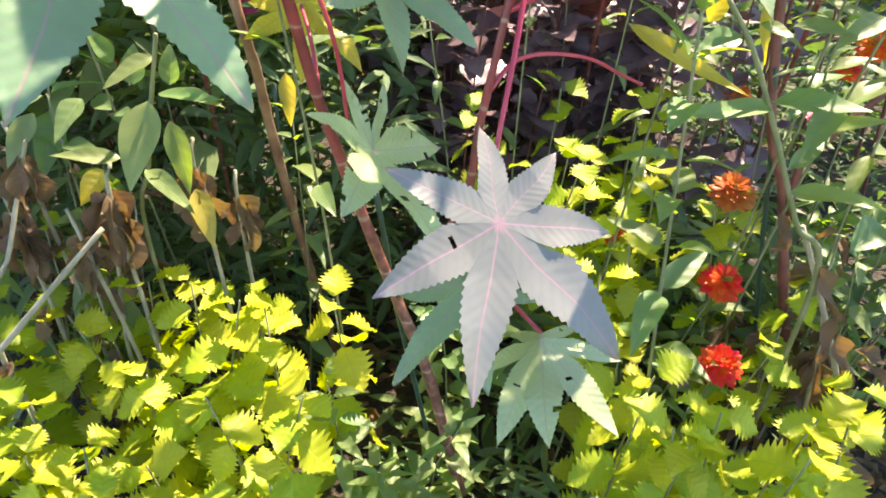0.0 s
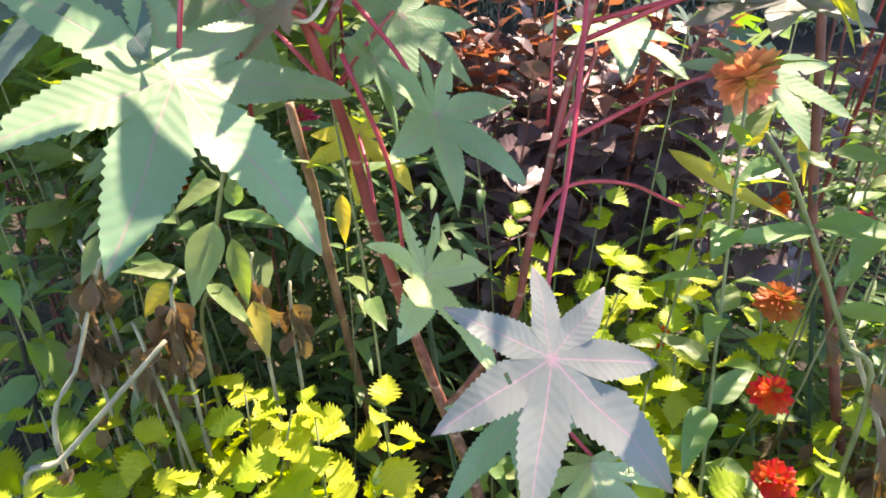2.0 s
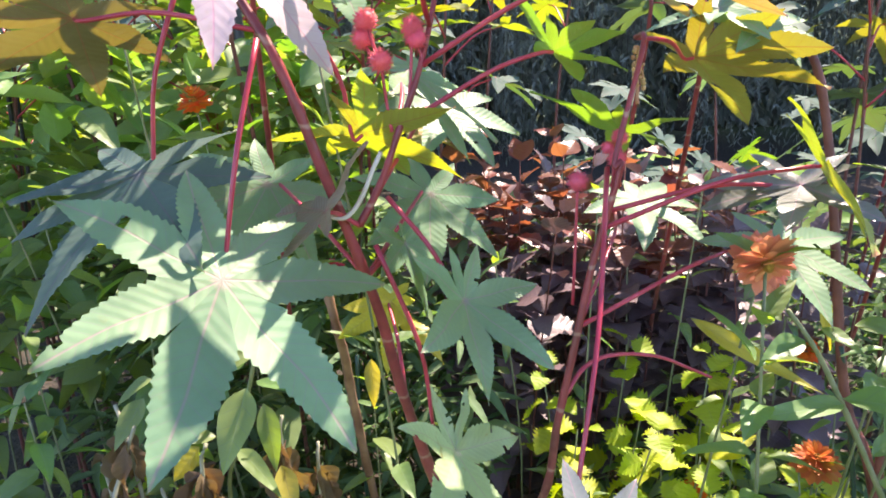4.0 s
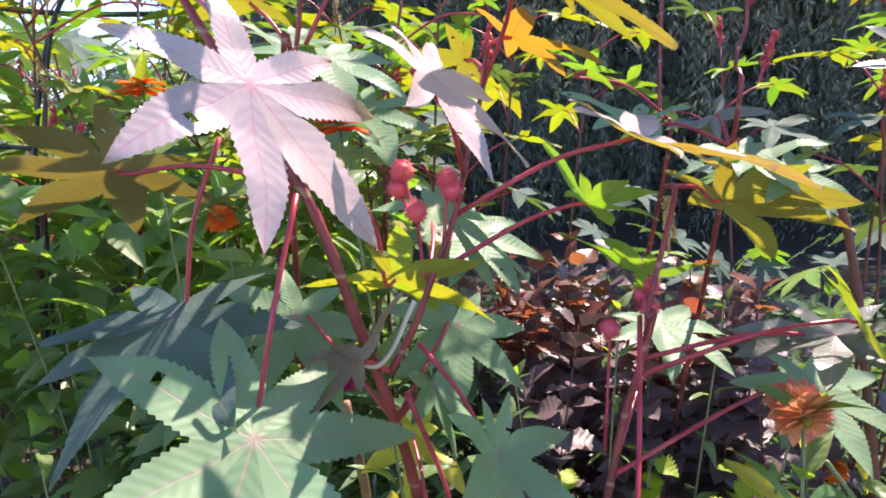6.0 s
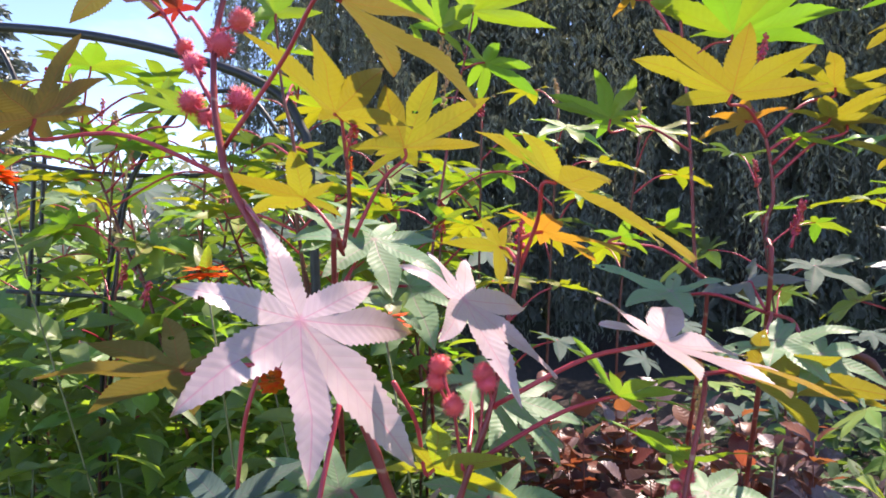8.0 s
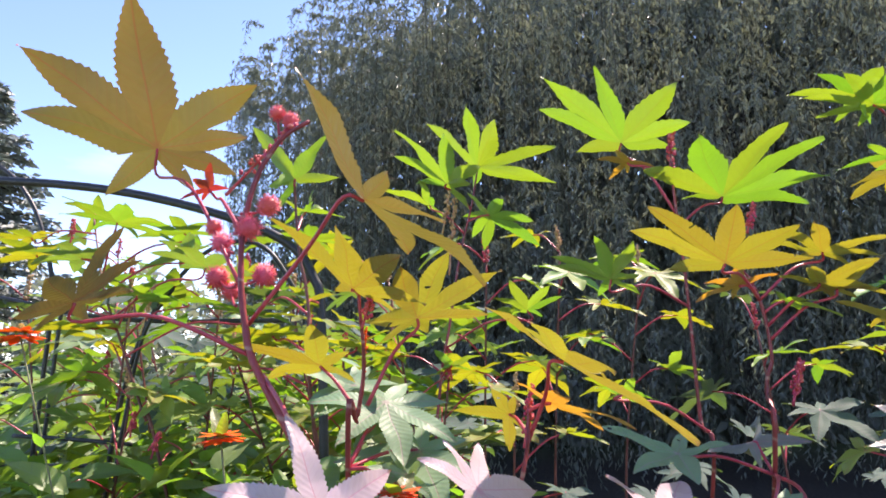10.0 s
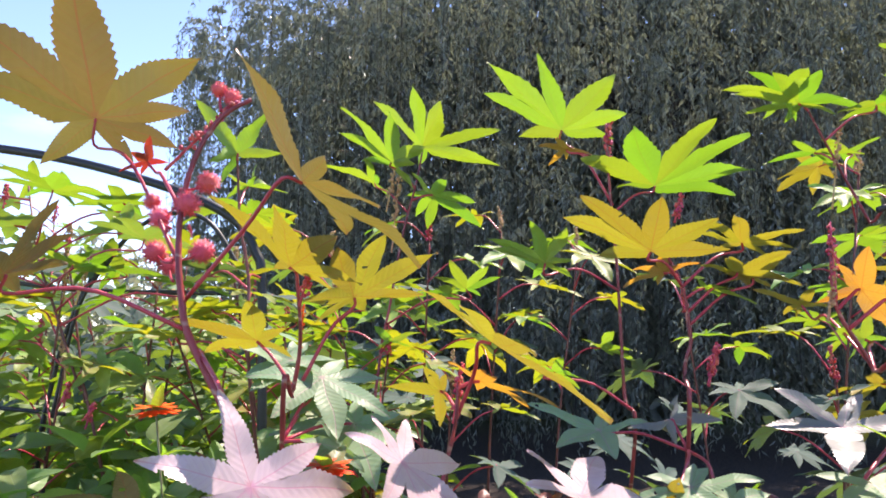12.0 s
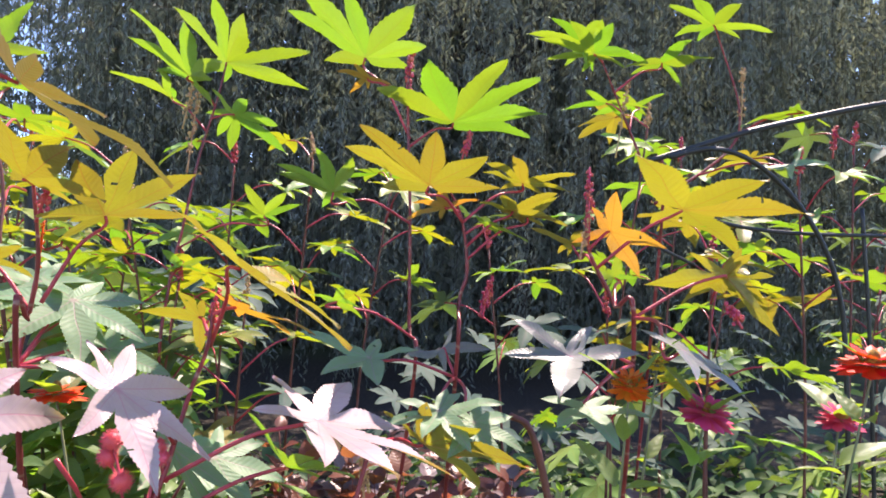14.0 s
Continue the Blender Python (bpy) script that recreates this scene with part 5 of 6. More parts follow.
def herb_leaf(root, tip, width, mat, face=(0.1, -0.45, 0.8)):
    a, b = Vector(root), Vector(tip)
    ob, line = min(HELD, key=lambda h: min((q - a).length for q in h[1]))
    ln = (b - a).length
    if mat == DRY:
        arr = blade_arrays(ln, width, rows=10, widest=0.45, fold=1.0, droop=0.02, wave=0.12, seed=len(bpy.data.objects))
    else:
        arr = blade_arrays(ln * 1.12, width * 0.86, rows=12, widest=0.3, fold=0.34, droop=0.10, wave=0.02, seed=len(bpy.data.objects))
    lf = part("withered_leaf" if mat == DRY else "leaf", mesh_of("leaf", arr, mat), ob, "brown withered leaf" if mat == DRY else "")
    lf.matrix_basis = at(a - ob.location, frame_of(b - a + Vector((0, 0, 0.1 * ln)), face))


# leafy zinnia stems without open flowers, and dry ones
def greens(n, x0, x1, y0, y1, h0, h1, seed, mats=None, name="leafy_herb", label="green leafy flower stem, not in bloom", nodes=8, size=(0.6, 1.1), bottom=0.25, leaves=None, tops=None, stem=None, group="leafy flower stems", tilt=(-20, 40), category="herb"):
    rnd = random.Random(seed)
    for i in range(n):
        herb(name, label, category, (rnd.uniform(x0, x1), rnd.uniform(y0, y1), 0), rnd.uniform(h0, h1), nodes, leaves or HERB_LEAVES, stem or STEM_GREEN, group,
             (rnd.uniform(-0.1, 0.1), rnd.uniform(-0.08, 0.08)), size, bottom, 0.0035, tilt, tops, seed=seed * 100 + i)


greens(3, -0.85, -0.45, 1.0, 1.15, 0.70, 0.90, 31, size=(0.7, 1.3), tilt=(-60, 10))
greens(24, -1.6, -0.45, 1.15, 1.9, 0.95, 1.30, 32, size=(0.75, 1.3), tilt=(-45, 25))
greens(4, 0.35, 1.0, 1.15, 1.5, 0.45, 0.70, 33, size=(0.35, 0.6))
greens(3, 0.75, 1.2, 0.95, 1.3, 0.6, 0.95, 34, size=(0.45, 0.85))
greens(2, 0.5, 0.95, 0.95, 1.2, 1.05, 1.22, 37, size=(0.5, 0.9), bottom=0.65, nodes=5)
greens(5, 0.0, 0.6, 1.3, 1.6, 0.85, 1.1, 35, nodes=5, size=(0.4, 0.7), bottom=0.55)
greens(18, -0.12, 0.5, 1.6, 2.0, 0.90, 1.10, 40, name="purple_perilla", label="dark purple perilla with coppery top leaves", leaves=PURPLE_LEAVES, tops=COPPER_LEAVES, stem=STEM_DARK, nodes=12, size=(1.0, 1.45), bottom=0.45, group="purple perilla clump", category="perilla")
greens(38, -0.15, 0.8, 1.45, 2.15, 0.74, 1.02, 36, name="purple_perilla", label="dusky purple perilla in full leaf", leaves=PURPLE_LEAVES, stem=STEM_DARK, nodes=14, size=(1.0, 1.45), bottom=0.28, group="purple perilla clump", category="perilla")

greens(6, -0.8, -0.38, 0.92, 1.2, 0.42, 0.72, 38, name="dry_herb", label="withered brown herb with hanging leaves", leaves=DRY_LEAVES, stem=STEM_GREY, nodes=6, size=(0.7, 1.1), tilt=(-85, -50), group="withered herbs", category="dry stem")
greens(4, 0.6, 0.85, 0.9, 1.15, 0.35, 0.6, 39, name="dry_herb", label="withered brown herb with hanging leaves", leaves=DRY_LEAVES, stem=STEM_GREY, nodes=6, size=(0.7, 1.1), tilt=(-85, -50), group="withered herbs", category="dry stem")

# dense dark foliage behind
def thicket(name, label, mats, shapes, n, box, seed, size=(0.7, 1.3), steep=(-30, 60)):
    rnd = random.Random(seed)
    x0, x1, y0, y1, z0, z1 = box
    poses = []
    for i in range(n):
        q = (rnd.uniform(x0, x1), rnd.uniform(y0, y1), z0 + (z1 - z0) * rnd.random() ** 0.8)
        poses.append((rnd.randrange(len(shapes)), rnd.randrange(len(mats)), Matrix.Translation(q) @ pose(0, 0, 0, 0, 0, rnd.uniform(0, 360)) @ pose(0, 0, 0, rnd.uniform(*steep), rnd.uniform(-40, 40), 0) @ Matrix.Scale(rnd.uniform(*size), 4)))
    ob = many(name, shapes, mats, poses)
    return tagged(ob, label, "foliage", kind="stuff")


NARROW = [blade_arrays(0.09, 0.02, rows=4, widest=0.4, fold=0.3, droop=0.3, seed=s) for s in range(4)]
BROAD = [blade_arrays(0.12, 0.055, rows=5, widest=0.35, fold=0.3, droop=0.35, wave=0.02, seed=s) for s in range(4)]
PALM = [castor_arrays([(-135, 0.09), (-88, 0.13), (-44, 0.16), (0, 0.17), (45, 0.16), (90, 0.13), (138, 0.08)], 8, d, 0.2, 0.03, s) for s, d in enumerate((0.1, 0.25, -0.1))]
thicket("dark_foliage", "dense dark green narrow foliage", (DARK,), NARROW, 3600, (-1.1, -0.05, 1.25, 2.1, 0.0, 0.85), 41)
thicket("dark_foliage", "dense dark green narrow foliage", (DARK,), NARROW, 2000, (-0.3, 1.8, 2.2, 2.9, 0.0, 0.5), 42)
thicket("low_foliage", "low green foliage under the flowers", (HERB, DARK), NARROW, 1300, (0.1, 1.3, 1.1, 1.7, 0.0, 0.40), 43, (0.8, 1.6))
thicket("low_foliage", "low dark leaves on the soil", (DARK, HERB), NARROW, 600, (-0.1, 0.6, 0.55, 1.1, 0.0, 0.15), 44, (0.6, 1.0))
# the deep leaves here carry painted-in shade, two in three
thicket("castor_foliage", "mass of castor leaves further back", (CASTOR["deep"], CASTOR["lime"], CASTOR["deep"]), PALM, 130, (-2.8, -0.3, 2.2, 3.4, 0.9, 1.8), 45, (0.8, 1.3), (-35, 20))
thicket("castor_foliage", "sparse castor leaves further back, most coloured dark as shaded", (CASTOR["deep"], CASTOR["lime"], CASTOR["deep"]), PALM, 60, (0.2, 2.6, 2.2, 3.3, 0.7, 1.25), 46, (0.7, 1.1), (-35, 20))
thicket("leafy_foliage", "mass of green leaves by the iron arch", (HERB,), BROAD, 2200, (-2.2, -0.42, 1.2, 2.6, 0.6, 1.36), 47, (0.7, 1.2))
thicket("shrub_foliage", "dark shrubs in front of the weeping tree", (DARK,), BROAD, 2200, (-1.6, 5.5, 2.8, 5.0, 0.0, 0.28), 48, (0.9, 1.6))
thicket("shrub_foliage", "grey green shrubs beyond the arch", (HERB, DARK), BROAD, 5000, (-6.0, -1.2, 3.0, 7.0, 0.0, 1.35), 49, (1.0, 2.0))
CURLED = [blade_arrays(0.05, 0.022, rows=4, widest=0.45, fold=0.9, droop=0.1, wave=0.1, seed=s) for s in range(3)]
thicket("leaf_litter", "brown fallen leaves on the mulch", (DRY,), CURLED, 900, (-1.2, 1.3, 0.3, 1.5, 0.015, 0.05), 50, (0.5, 1.3), (-20, 20))
zinnia((-1.005, 1.05, 1.653), (0, 0.1, 1), ORANGE_PETAL, "orange zinnia on a thin bare stem", 0.045, 20, 2, 5, None, (0.5, 0.9), 0.5)
zinnia((-0.545, 0.95, 1.474), (0, 0.05, 1), ORANGE_PETAL, "orange zinnia with flat petals", 0.036, 21, 2, 5, None, (0.5, 0.9), 0.5)
zinnia((-0.229, 0.82, 1.415), (0, 0.02, 1), RED_PETAL, "orange red zinnia seen from its edge", 0.036, 22, 2, 5, None, (0.5, 0.9), 0.5)
zinnia((0.501, 0.78, 1.434), (0, -0.2, 1), ORANGE_PETAL, "orange zinnia with ragged petals", 0.026, 23, 4, 8, None, (0.6, 1.0), 0.6)
zinnia((0.568, 0.85, 1.454), (0, -0.1, 1), YELLOW_PETAL, "small yellow zinnia in bud", 0.014, 24, 3, 5, None, (0.4, 0.7), 0.6)
zinnia((0.592, 0.75, 1.408), (0.1, -0.2, 1), PINK_PETAL, "pink zinnia with flat petals", 0.034, 25, 3, 8, None, (0.7, 1.1), 0.6)
zinnia((0.845, 0.85, 1.377), (0, -0.1, 1), PINK_PETAL, "fading pink zinnia on thin stem", 0.032, 26, 3, 8, None, (0.7, 1.1), 0.6)
zinnia((0.796, 0.72, 1.476), (0, -0.05, 1), RED_PETAL, "large scarlet orange zinnia", 0.048, 27, 3, 8, None, (0.6, 1.0), 0.6)
zinnia((0.87, 1.5, 0.719), (0, -0.3, 0.9), RED_PETAL, "scarlet zinnia among leaves", 0.034, 28)
zinnia((0.8, 1.3, 0.824), (0, -0.3, 0.9), ORANGE_PETAL, "orange zinnia among leaves", 0.034, 29)
zinnia((0.844, 1.5, 0.611), (0, -0.3, 0.9), PINK_PETAL, "crimson zinnia, half hidden", 0.028, 30)
zinnia((0.382, 1.3, 0.237), (0, -0.3, 0.9), RUST_PETAL, "orange zinnia half hidden by a leaf", 0.034, 31)
zinnia((-0.417, 1.5, 0.834), (0, -0.3, 0.9), PINK_PETAL, "crimson pink zinnia further back", 0.036, 32)
zinnia((-0.689, 1.4, 0.711), (0, -0.3, 0.9), ORANGE_PETAL, "orange zinnia deep among leaves", 0.03, 33)
zinnia((-0.557, 1.2, 1.248), (0, -0.3, 0.9), ORANGE_PETAL, "orange zinnia behind stems", 0.03, 34)
zinnia((0.318, 0.85, 1.065), (0.2, -0.5, 0.3), SALMON_PETAL, "pale salmon zinnia in shade", 0.04, 35)
herb_stem("zinnia", "tall leafy zinnia stem with drooping leaves", [(-0.489, 1.0, 0.557), (-0.451, 0.98, 0.696), (-0.408, 0.95, 0.821), (-0.372, 0.93, 0.925)], 0.0045, 0.003, STEM_GREEN)
herb_leaf((-0.413, 0.95, 0.821), (-0.424, 0.88, 0.723), 0.068, HERB)
herb_leaf((-0.396, 0.97, 0.783), (-0.375, 0.95, 0.682), 0.042, HERB)
herb_leaf((-0.44, 0.95, 0.711), (-0.347, 0.88, 0.685), 0.034, HERB)
herb_leaf((-0.484, 0.97, 0.719), (-0.563, 0.93, 0.731), 0.035, HERB)
herb_leaf((-0.444, 0.98, 0.835), (-0.444, 1.0, 0.884), 0.045, HERB)
herb_leaf((-0.389, 0.98, 0.836), (-0.383, 1.0, 0.885), 0.037, HERB)
herb_leaf((-0.51, 0.95, 0.823), (-0.535, 0.9, 0.784), 0.043, HERB)
herb_leaf((-0.395, 0.95, 0.834), (-0.303, 0.9, 0.836), 0.029, HERB)
herb_leaf((-0.367, 0.96, 0.837), (-0.305, 0.93, 0.821), 0.025, HERB)
herb_leaf((-0.461, 0.97, 0.872), (-0.481, 0.95, 0.917), 0.037, HERB)
herb_leaf((-0.392, 0.95, 0.887), (-0.44, 0.9, 0.863), 0.035, HERB)
herb_leaf((-0.588, 0.95, 0.799), (-0.613, 0.9, 0.739), 0.045, HERB)
herb_leaf((-0.55, 0.95, 0.843), (-0.489, 0.95, 0.917), 0.044, HERB)
herb_leaf((-0.378, 0.97, 0.668), (-0.343, 0.93, 0.599), 0.044, YELLOW)
herb_leaf((-0.516, 0.97, 0.699), (-0.553, 0.95, 0.643), 0.050, YELLOW)
herb_leaf((-0.552, 0.97, 0.648), (-0.507, 0.95, 0.68), 0.041, YELLOW)
herb_leaf((-0.22, 1.0, 0.851), (-0.214, 0.98, 0.783), 0.030, YELLOW)
herb_stem("zinnia", "thin leafy stem bending over the edge", [(0.598, 0.9, 0.567), (0.532, 0.88, 0.683), (0.476, 0.86, 0.789), (0.433, 0.85, 0.872), (0.388, 0.84, 0.952), (0.35, 0.84, 1.004)], 0.005, 0.003, STEM_GREEN)
herb_leaf((0.436, 0.85, 0.872), (0.318, 0.78, 0.873), 0.037, HERB)
herb_leaf((0.434, 0.85, 0.879), (0.513, 0.78, 0.888), 0.051, HERB)
herb_leaf((0.372, 0.84, 0.965), (0.312, 0.8, 0.951), 0.038, HERB)
herb_leaf((0.396, 0.85, 0.976), (0.424, 0.8, 0.964), 0.026, HERB)
herb_leaf((0.504, 0.87, 0.742), (0.581, 0.8, 0.763), 0.040, HERB)
herb_leaf((0.459, 0.9, 0.961), (0.508, 0.86, 0.961), 0.038, HERB)
herb_leaf((0.569, 0.9, 0.974), (0.5, 0.85, 0.95), 0.036, HERB)
herb_leaf((0.506, 0.9, 0.763), (0.579, 0.95, 0.786), 0.030, HERB)
herb_leaf((0.665, 0.9, 0.676), (0.611, 0.86, 0.66), 0.059, HERB)
herb_leaf((0.552, 0.95, 0.794), (0.608, 0.9, 0.841), 0.037, HERB)
herb_leaf((0.262, 0.95, 0.948), (0.382, 0.86, 0.873), 0.028, YELLOW, (-0.5, -0.6, 0.6))
herb_leaf((0.445, 0.98, 0.974), (0.467, 0.98, 0.89), 0.030, YELLOW)
herb_leaf((0.386, 1.0, 0.938), (0.411, 1.0, 0.984), 0.030, YELLOW)
herb_stem("withered_flower", "pale dry flower stem leaning over the coleus", [(-0.693, 0.75, 0.442), (-0.644, 0.78, 0.485), (-0.556, 0.83, 0.578), (-0.492, 0.88, 0.645)], 0.006, 0.004, STEM_GREY)
herb_stem("withered_flower", "pale dry flower stem among the coleus", [(-0.663, 0.8, 0.49), (-0.629, 0.85, 0.613), (-0.609, 0.9, 0.712), (-0.58, 0.9, 0.776)], 0.005, 0.003, STEM_GREY)
herb_stem("withered_flower", "bent dry stem with withered leaves", [(0.782, 0.86, 0.094), (0.693, 0.88, 0.357), (0.633, 0.9, 0.507), (0.551, 0.9, 0.672)], 0.006, 0.004, STEM_GREY)
herb_stem("withered_flower", "thin dry stem hung with brown leaves", [(-0.55, 0.95, 0.317), (-0.54, 0.97, 0.505), (-0.528, 0.98, 0.611)], 0.004, 0.003, STEM_GREY)
herb_leaf((-0.502, 0.95, 0.645), (-0.515, 0.93, 0.564), 0.028, DRY)
herb_leaf((-0.546, 0.9, 0.579), (-0.543, 0.88, 0.52), 0.026, DRY)
herb_leaf((-0.601, 0.85, 0.519), (-0.61, 0.84, 0.453), 0.027, DRY)
herb_leaf((-0.597, 0.9, 0.749), (-0.604, 0.88, 0.673), 0.025, DRY)
herb_leaf((-0.321, 1.0, 0.596), (-0.342, 0.98, 0.549), 0.022, DRY)
herb_leaf((-0.507, 0.9, 0.627), (-0.537, 0.88, 0.576), 0.023, DRY)
herb_leaf((-0.506, 0.95, 0.508), (-0.506, 0.94, 0.468), 0.023, DRY)
herb_leaf((0.588, 0.9, 0.603), (0.634, 0.88, 0.512), 0.029, DRY)
herb_leaf((0.644, 0.88, 0.489), (0.685, 0.87, 0.379), 0.035, DRY)
herb_leaf((0.687, 0.87, 0.379), (0.737, 0.86, 0.244), 0.037, DRY)
herb_leaf((0.629, 0.88, 0.523), (0.617, 0.86, 0.447), 0.024, DRY)
herb_leaf((0.7, 0.9, 0.44), (0.748, 0.88, 0.416), 0.028, DRY)
herb_leaf((0.716, 0.9, 0.416), (0.766, 0.88, 0.373), 0.024, DRY)
herb_leaf((0.517, 0.9, 0.69), (0.525, 0.9, 0.622), 0.028, DRY)
herb_leaf((0.73, 0.86, 0.244), (0.778, 0.85, 0.139), 0.035, DRY)
herb_leaf((-0.651, 0.8, 0.444), (-0.671, 0.78, 0.39), 0.025, DRY)
herb_leaf((0.728, 0.86, 0.2), (0.675, 0.85, 0.164), 0.019, DRY)


def withered_bundle(node, drop, seed):
    """A dead flower stem whose crumpled leaves hang together from one node."""
    rnd = random.Random(seed)
    n = Vector(node)
    foot = Vector((n.x + rnd.uniform(-0.04, 0.04), n.y + rnd.uniform(0.0, 0.08), 0))
    ob = new("withered_flower")
    ob.location = foot
    tagged(ob, "dead brown stem with crumpled hanging leaves", "withered flower", "single stems in the bed")
    part("stem", tube("stem", [(0, 0, -0.02), (n - foot) * 0.5 + Vector((0.01, 0, 0)), n - foot, n - foot + Vector((rnd.uniform(-0.02, 0.02), 0.01, 0.06))], 0.005, 0.003, STEM_GREY, 7, 16, 0.1, seed), ob)
    for i in range(8):
        ln = drop * rnd.uniform(0.6, 1.15)
        arr = blade_arrays(ln, rnd.uniform(0.016, 0.03), rows=12, widest=0.55, fold=rnd.uniform(0.8, 1.6), droop=rnd.uniform(-0.1, 0.1), wave=0.13, seed=seed * 20 + i)
        lf = part("withered_leaf", mesh_of("withered_leaf", arr, DRY), ob)
        a = rnd.uniform(0, 2 * math.pi)
        out = Vector((math.cos(a), math.sin(a), 0))
        lf.matrix_basis = at(n - foot + out * 0.006 + Vector((0, 0, rnd.uniform(-0.02, 0.02))), frame_of(out * rnd.uniform(0.05, 0.4) + Vector((0, 0, -1)), out))


for i, (node, drop) in enumerate((((-0.496, 0.93, 0.665), 0.11), ((-0.385, 1.0, 0.68), 0.12), ((-0.341, 1.05, 0.60), 0.09), ((-0.631, 0.95, 0.72), 0.12), ((-0.540, 0.90, 0.60), 0.08), ((-0.66, 0.93, 0.62), 0.10), ((0.66, 0.92, 0.40), 0.11), ((0.70, 0.90, 0.28), 0.10))):
    withered_bundle(node, drop, 80 + i)

# bare stalks that arch from the near stems
under(2, new("leaf_stalk", tube("leaf_stalk", [(0.078, 0.80, 0.903), (0.103, 0.83, 0.926), (0.143, 0.86, 0.930), (0.203, 0.88, 0.920), (0.253, 0.90, 0.893), (0.283, 0.90, 0.880)], 0.0034, 0.0022, STALK, 7, 20)))
tagged(under(1, new("leaf_stalk", tube("leaf_stalk", [(-0.198, 0.735, 1.153), (-0.176, 0.740, 1.149), (-0.158, 0.745, 1.170), (-0.143, 0.750, 1.203), (-0.135, 0.757, 1.220)], 0.0028, 0.0028, STEM_PALE, 7, 18))), "pale bleached leaf stalk")


# ---- weeping tree and other distance ----
def weeping_tree(base, wide, tall, label):
    """A broad crown of long hanging twigs, thickly set with small leaves."""
    rnd = random.Random(61)
    ob = new("weeping_tree")
    ob.location = base
    tagged(ob, label, "tree")
    part("trunk", tube("trunk", [(0, 0, -0.1), (0.1, 0, 2.0), (-0.1, 0.1, 4.2), (0.0, 0.0, tall * 0.6)], 0.22, 0.08, BARK, 10, 20), ob)
    shape = [([Vector((0, 0, 0)), Vector((w, 0.035, 0.006)), Vector((0, 0.095, -0.012)), Vector((-w, 0.035, 0.006))], [(0, 1, 2), (0, 2, 3)], [(0, 0), (0.4, 1), (1, 0), (0.4, -1)]) for w in (0.009, 0.012, 0.015)]
    poses, twigs, limbs = [], [], []
    for i in range(60):
        a = 2.39996 * i
        r = wide * math.sqrt((i + 0.5) / 60)
        top = tall - 0.30 * tall * (r / wide) ** 2.4 + rnd.uniform(-0.6, 0.5)
        if i % 2 == 0:
            limbs.append(tube_arrays([(0, 0, tall * 0.5), (r * 0.4 * math.cos(a), 0.8, top * 0.9), (r * math.cos(a), 0.9, top - 0.7)], 0.07, 0.02, 5, 8))
        for k in range(60 + int(90 * (r / wide) ** 3)):
            b = a + rnd.gauss(0, 0.12)
            f = min(r + rnd.gauss(0, 0.5), wide * 1.02)
            x, y = f * math.cos(b), 0.45 * f * math.sin(b)
            z = top + rnd.uniform(-0.2, 0.3) - (top - 1.3) * rnd.random() ** 1.25
            ln = min(rnd.uniform(0.8, 3.0), z - 0.15)
            if y > 0.1 * wide or ln < 0.3:
                continue
            out = Vector((math.cos(b), math.sin(b), 0)) * rnd.uniform(0.05, 0.5)
            line = [Vector((x, y, z)), Vector((x, y, z)) + out + Vector((0, 0, -0.2)), Vector((x, y, z - ln)) + out * 1.2]
            if k % 3 == 0:
                twigs.append(tube_arrays(line, 0.007, 0.003, 3, 5))
            for q in spline(line, int(ln * 42) + 2):
                m = Matrix.Translation(q + Vector((rnd.gauss(0, 0.028), rnd.gauss(0, 0.028), 0)))
                poses.append((rnd.randrange(3), 0, m @ pose(0, 0, 0, 0, 0, rnd.uniform(0, 360)) @ pose(0, 0, 0, rnd.uniform(-95, -55), rnd.uniform(-60, 60), 0) @ Matrix.Scale(rnd.uniform(0.6, 1.2), 4)))
    for i in range(44000):
        a, f = rnd.uniform(0, 2 * math.pi), math.sqrt(rnd.random()) * 0.97
        x, y = wide * f * math.cos(a), 0.12 * wide * (1 + f * math.sin(a))
        top = (tall - 0.30 * tall * f ** 2.4) * 1.0
        m = Matrix.Translation((x, y, rnd.uniform(0.1, top)))
        poses.append((2, 0, m @ pose(0, 0, 0, 0, 0, rnd.uniform(0, 360)) @ pose(0, 0, 0, rnd.uniform(-88, -35), rnd.uniform(-50, 50), 0) @ Matrix.Scale(rnd.uniform(2.6, 4.6), 4)))
    part("limb_frame", grid_mesh("limb_frame", *join_arrays(limbs), BARK), ob)
    part("twig_curtain", grid_mesh("twig_curtain", *join_arrays(twigs), BARK), ob)
    many("crown", shape, [WILLOW], poses, ob)
    return ob


weeping_tree((2.5, 11.0, 0), 7.5, 8.6, "large dark weeping tree with hanging leafy curtains")


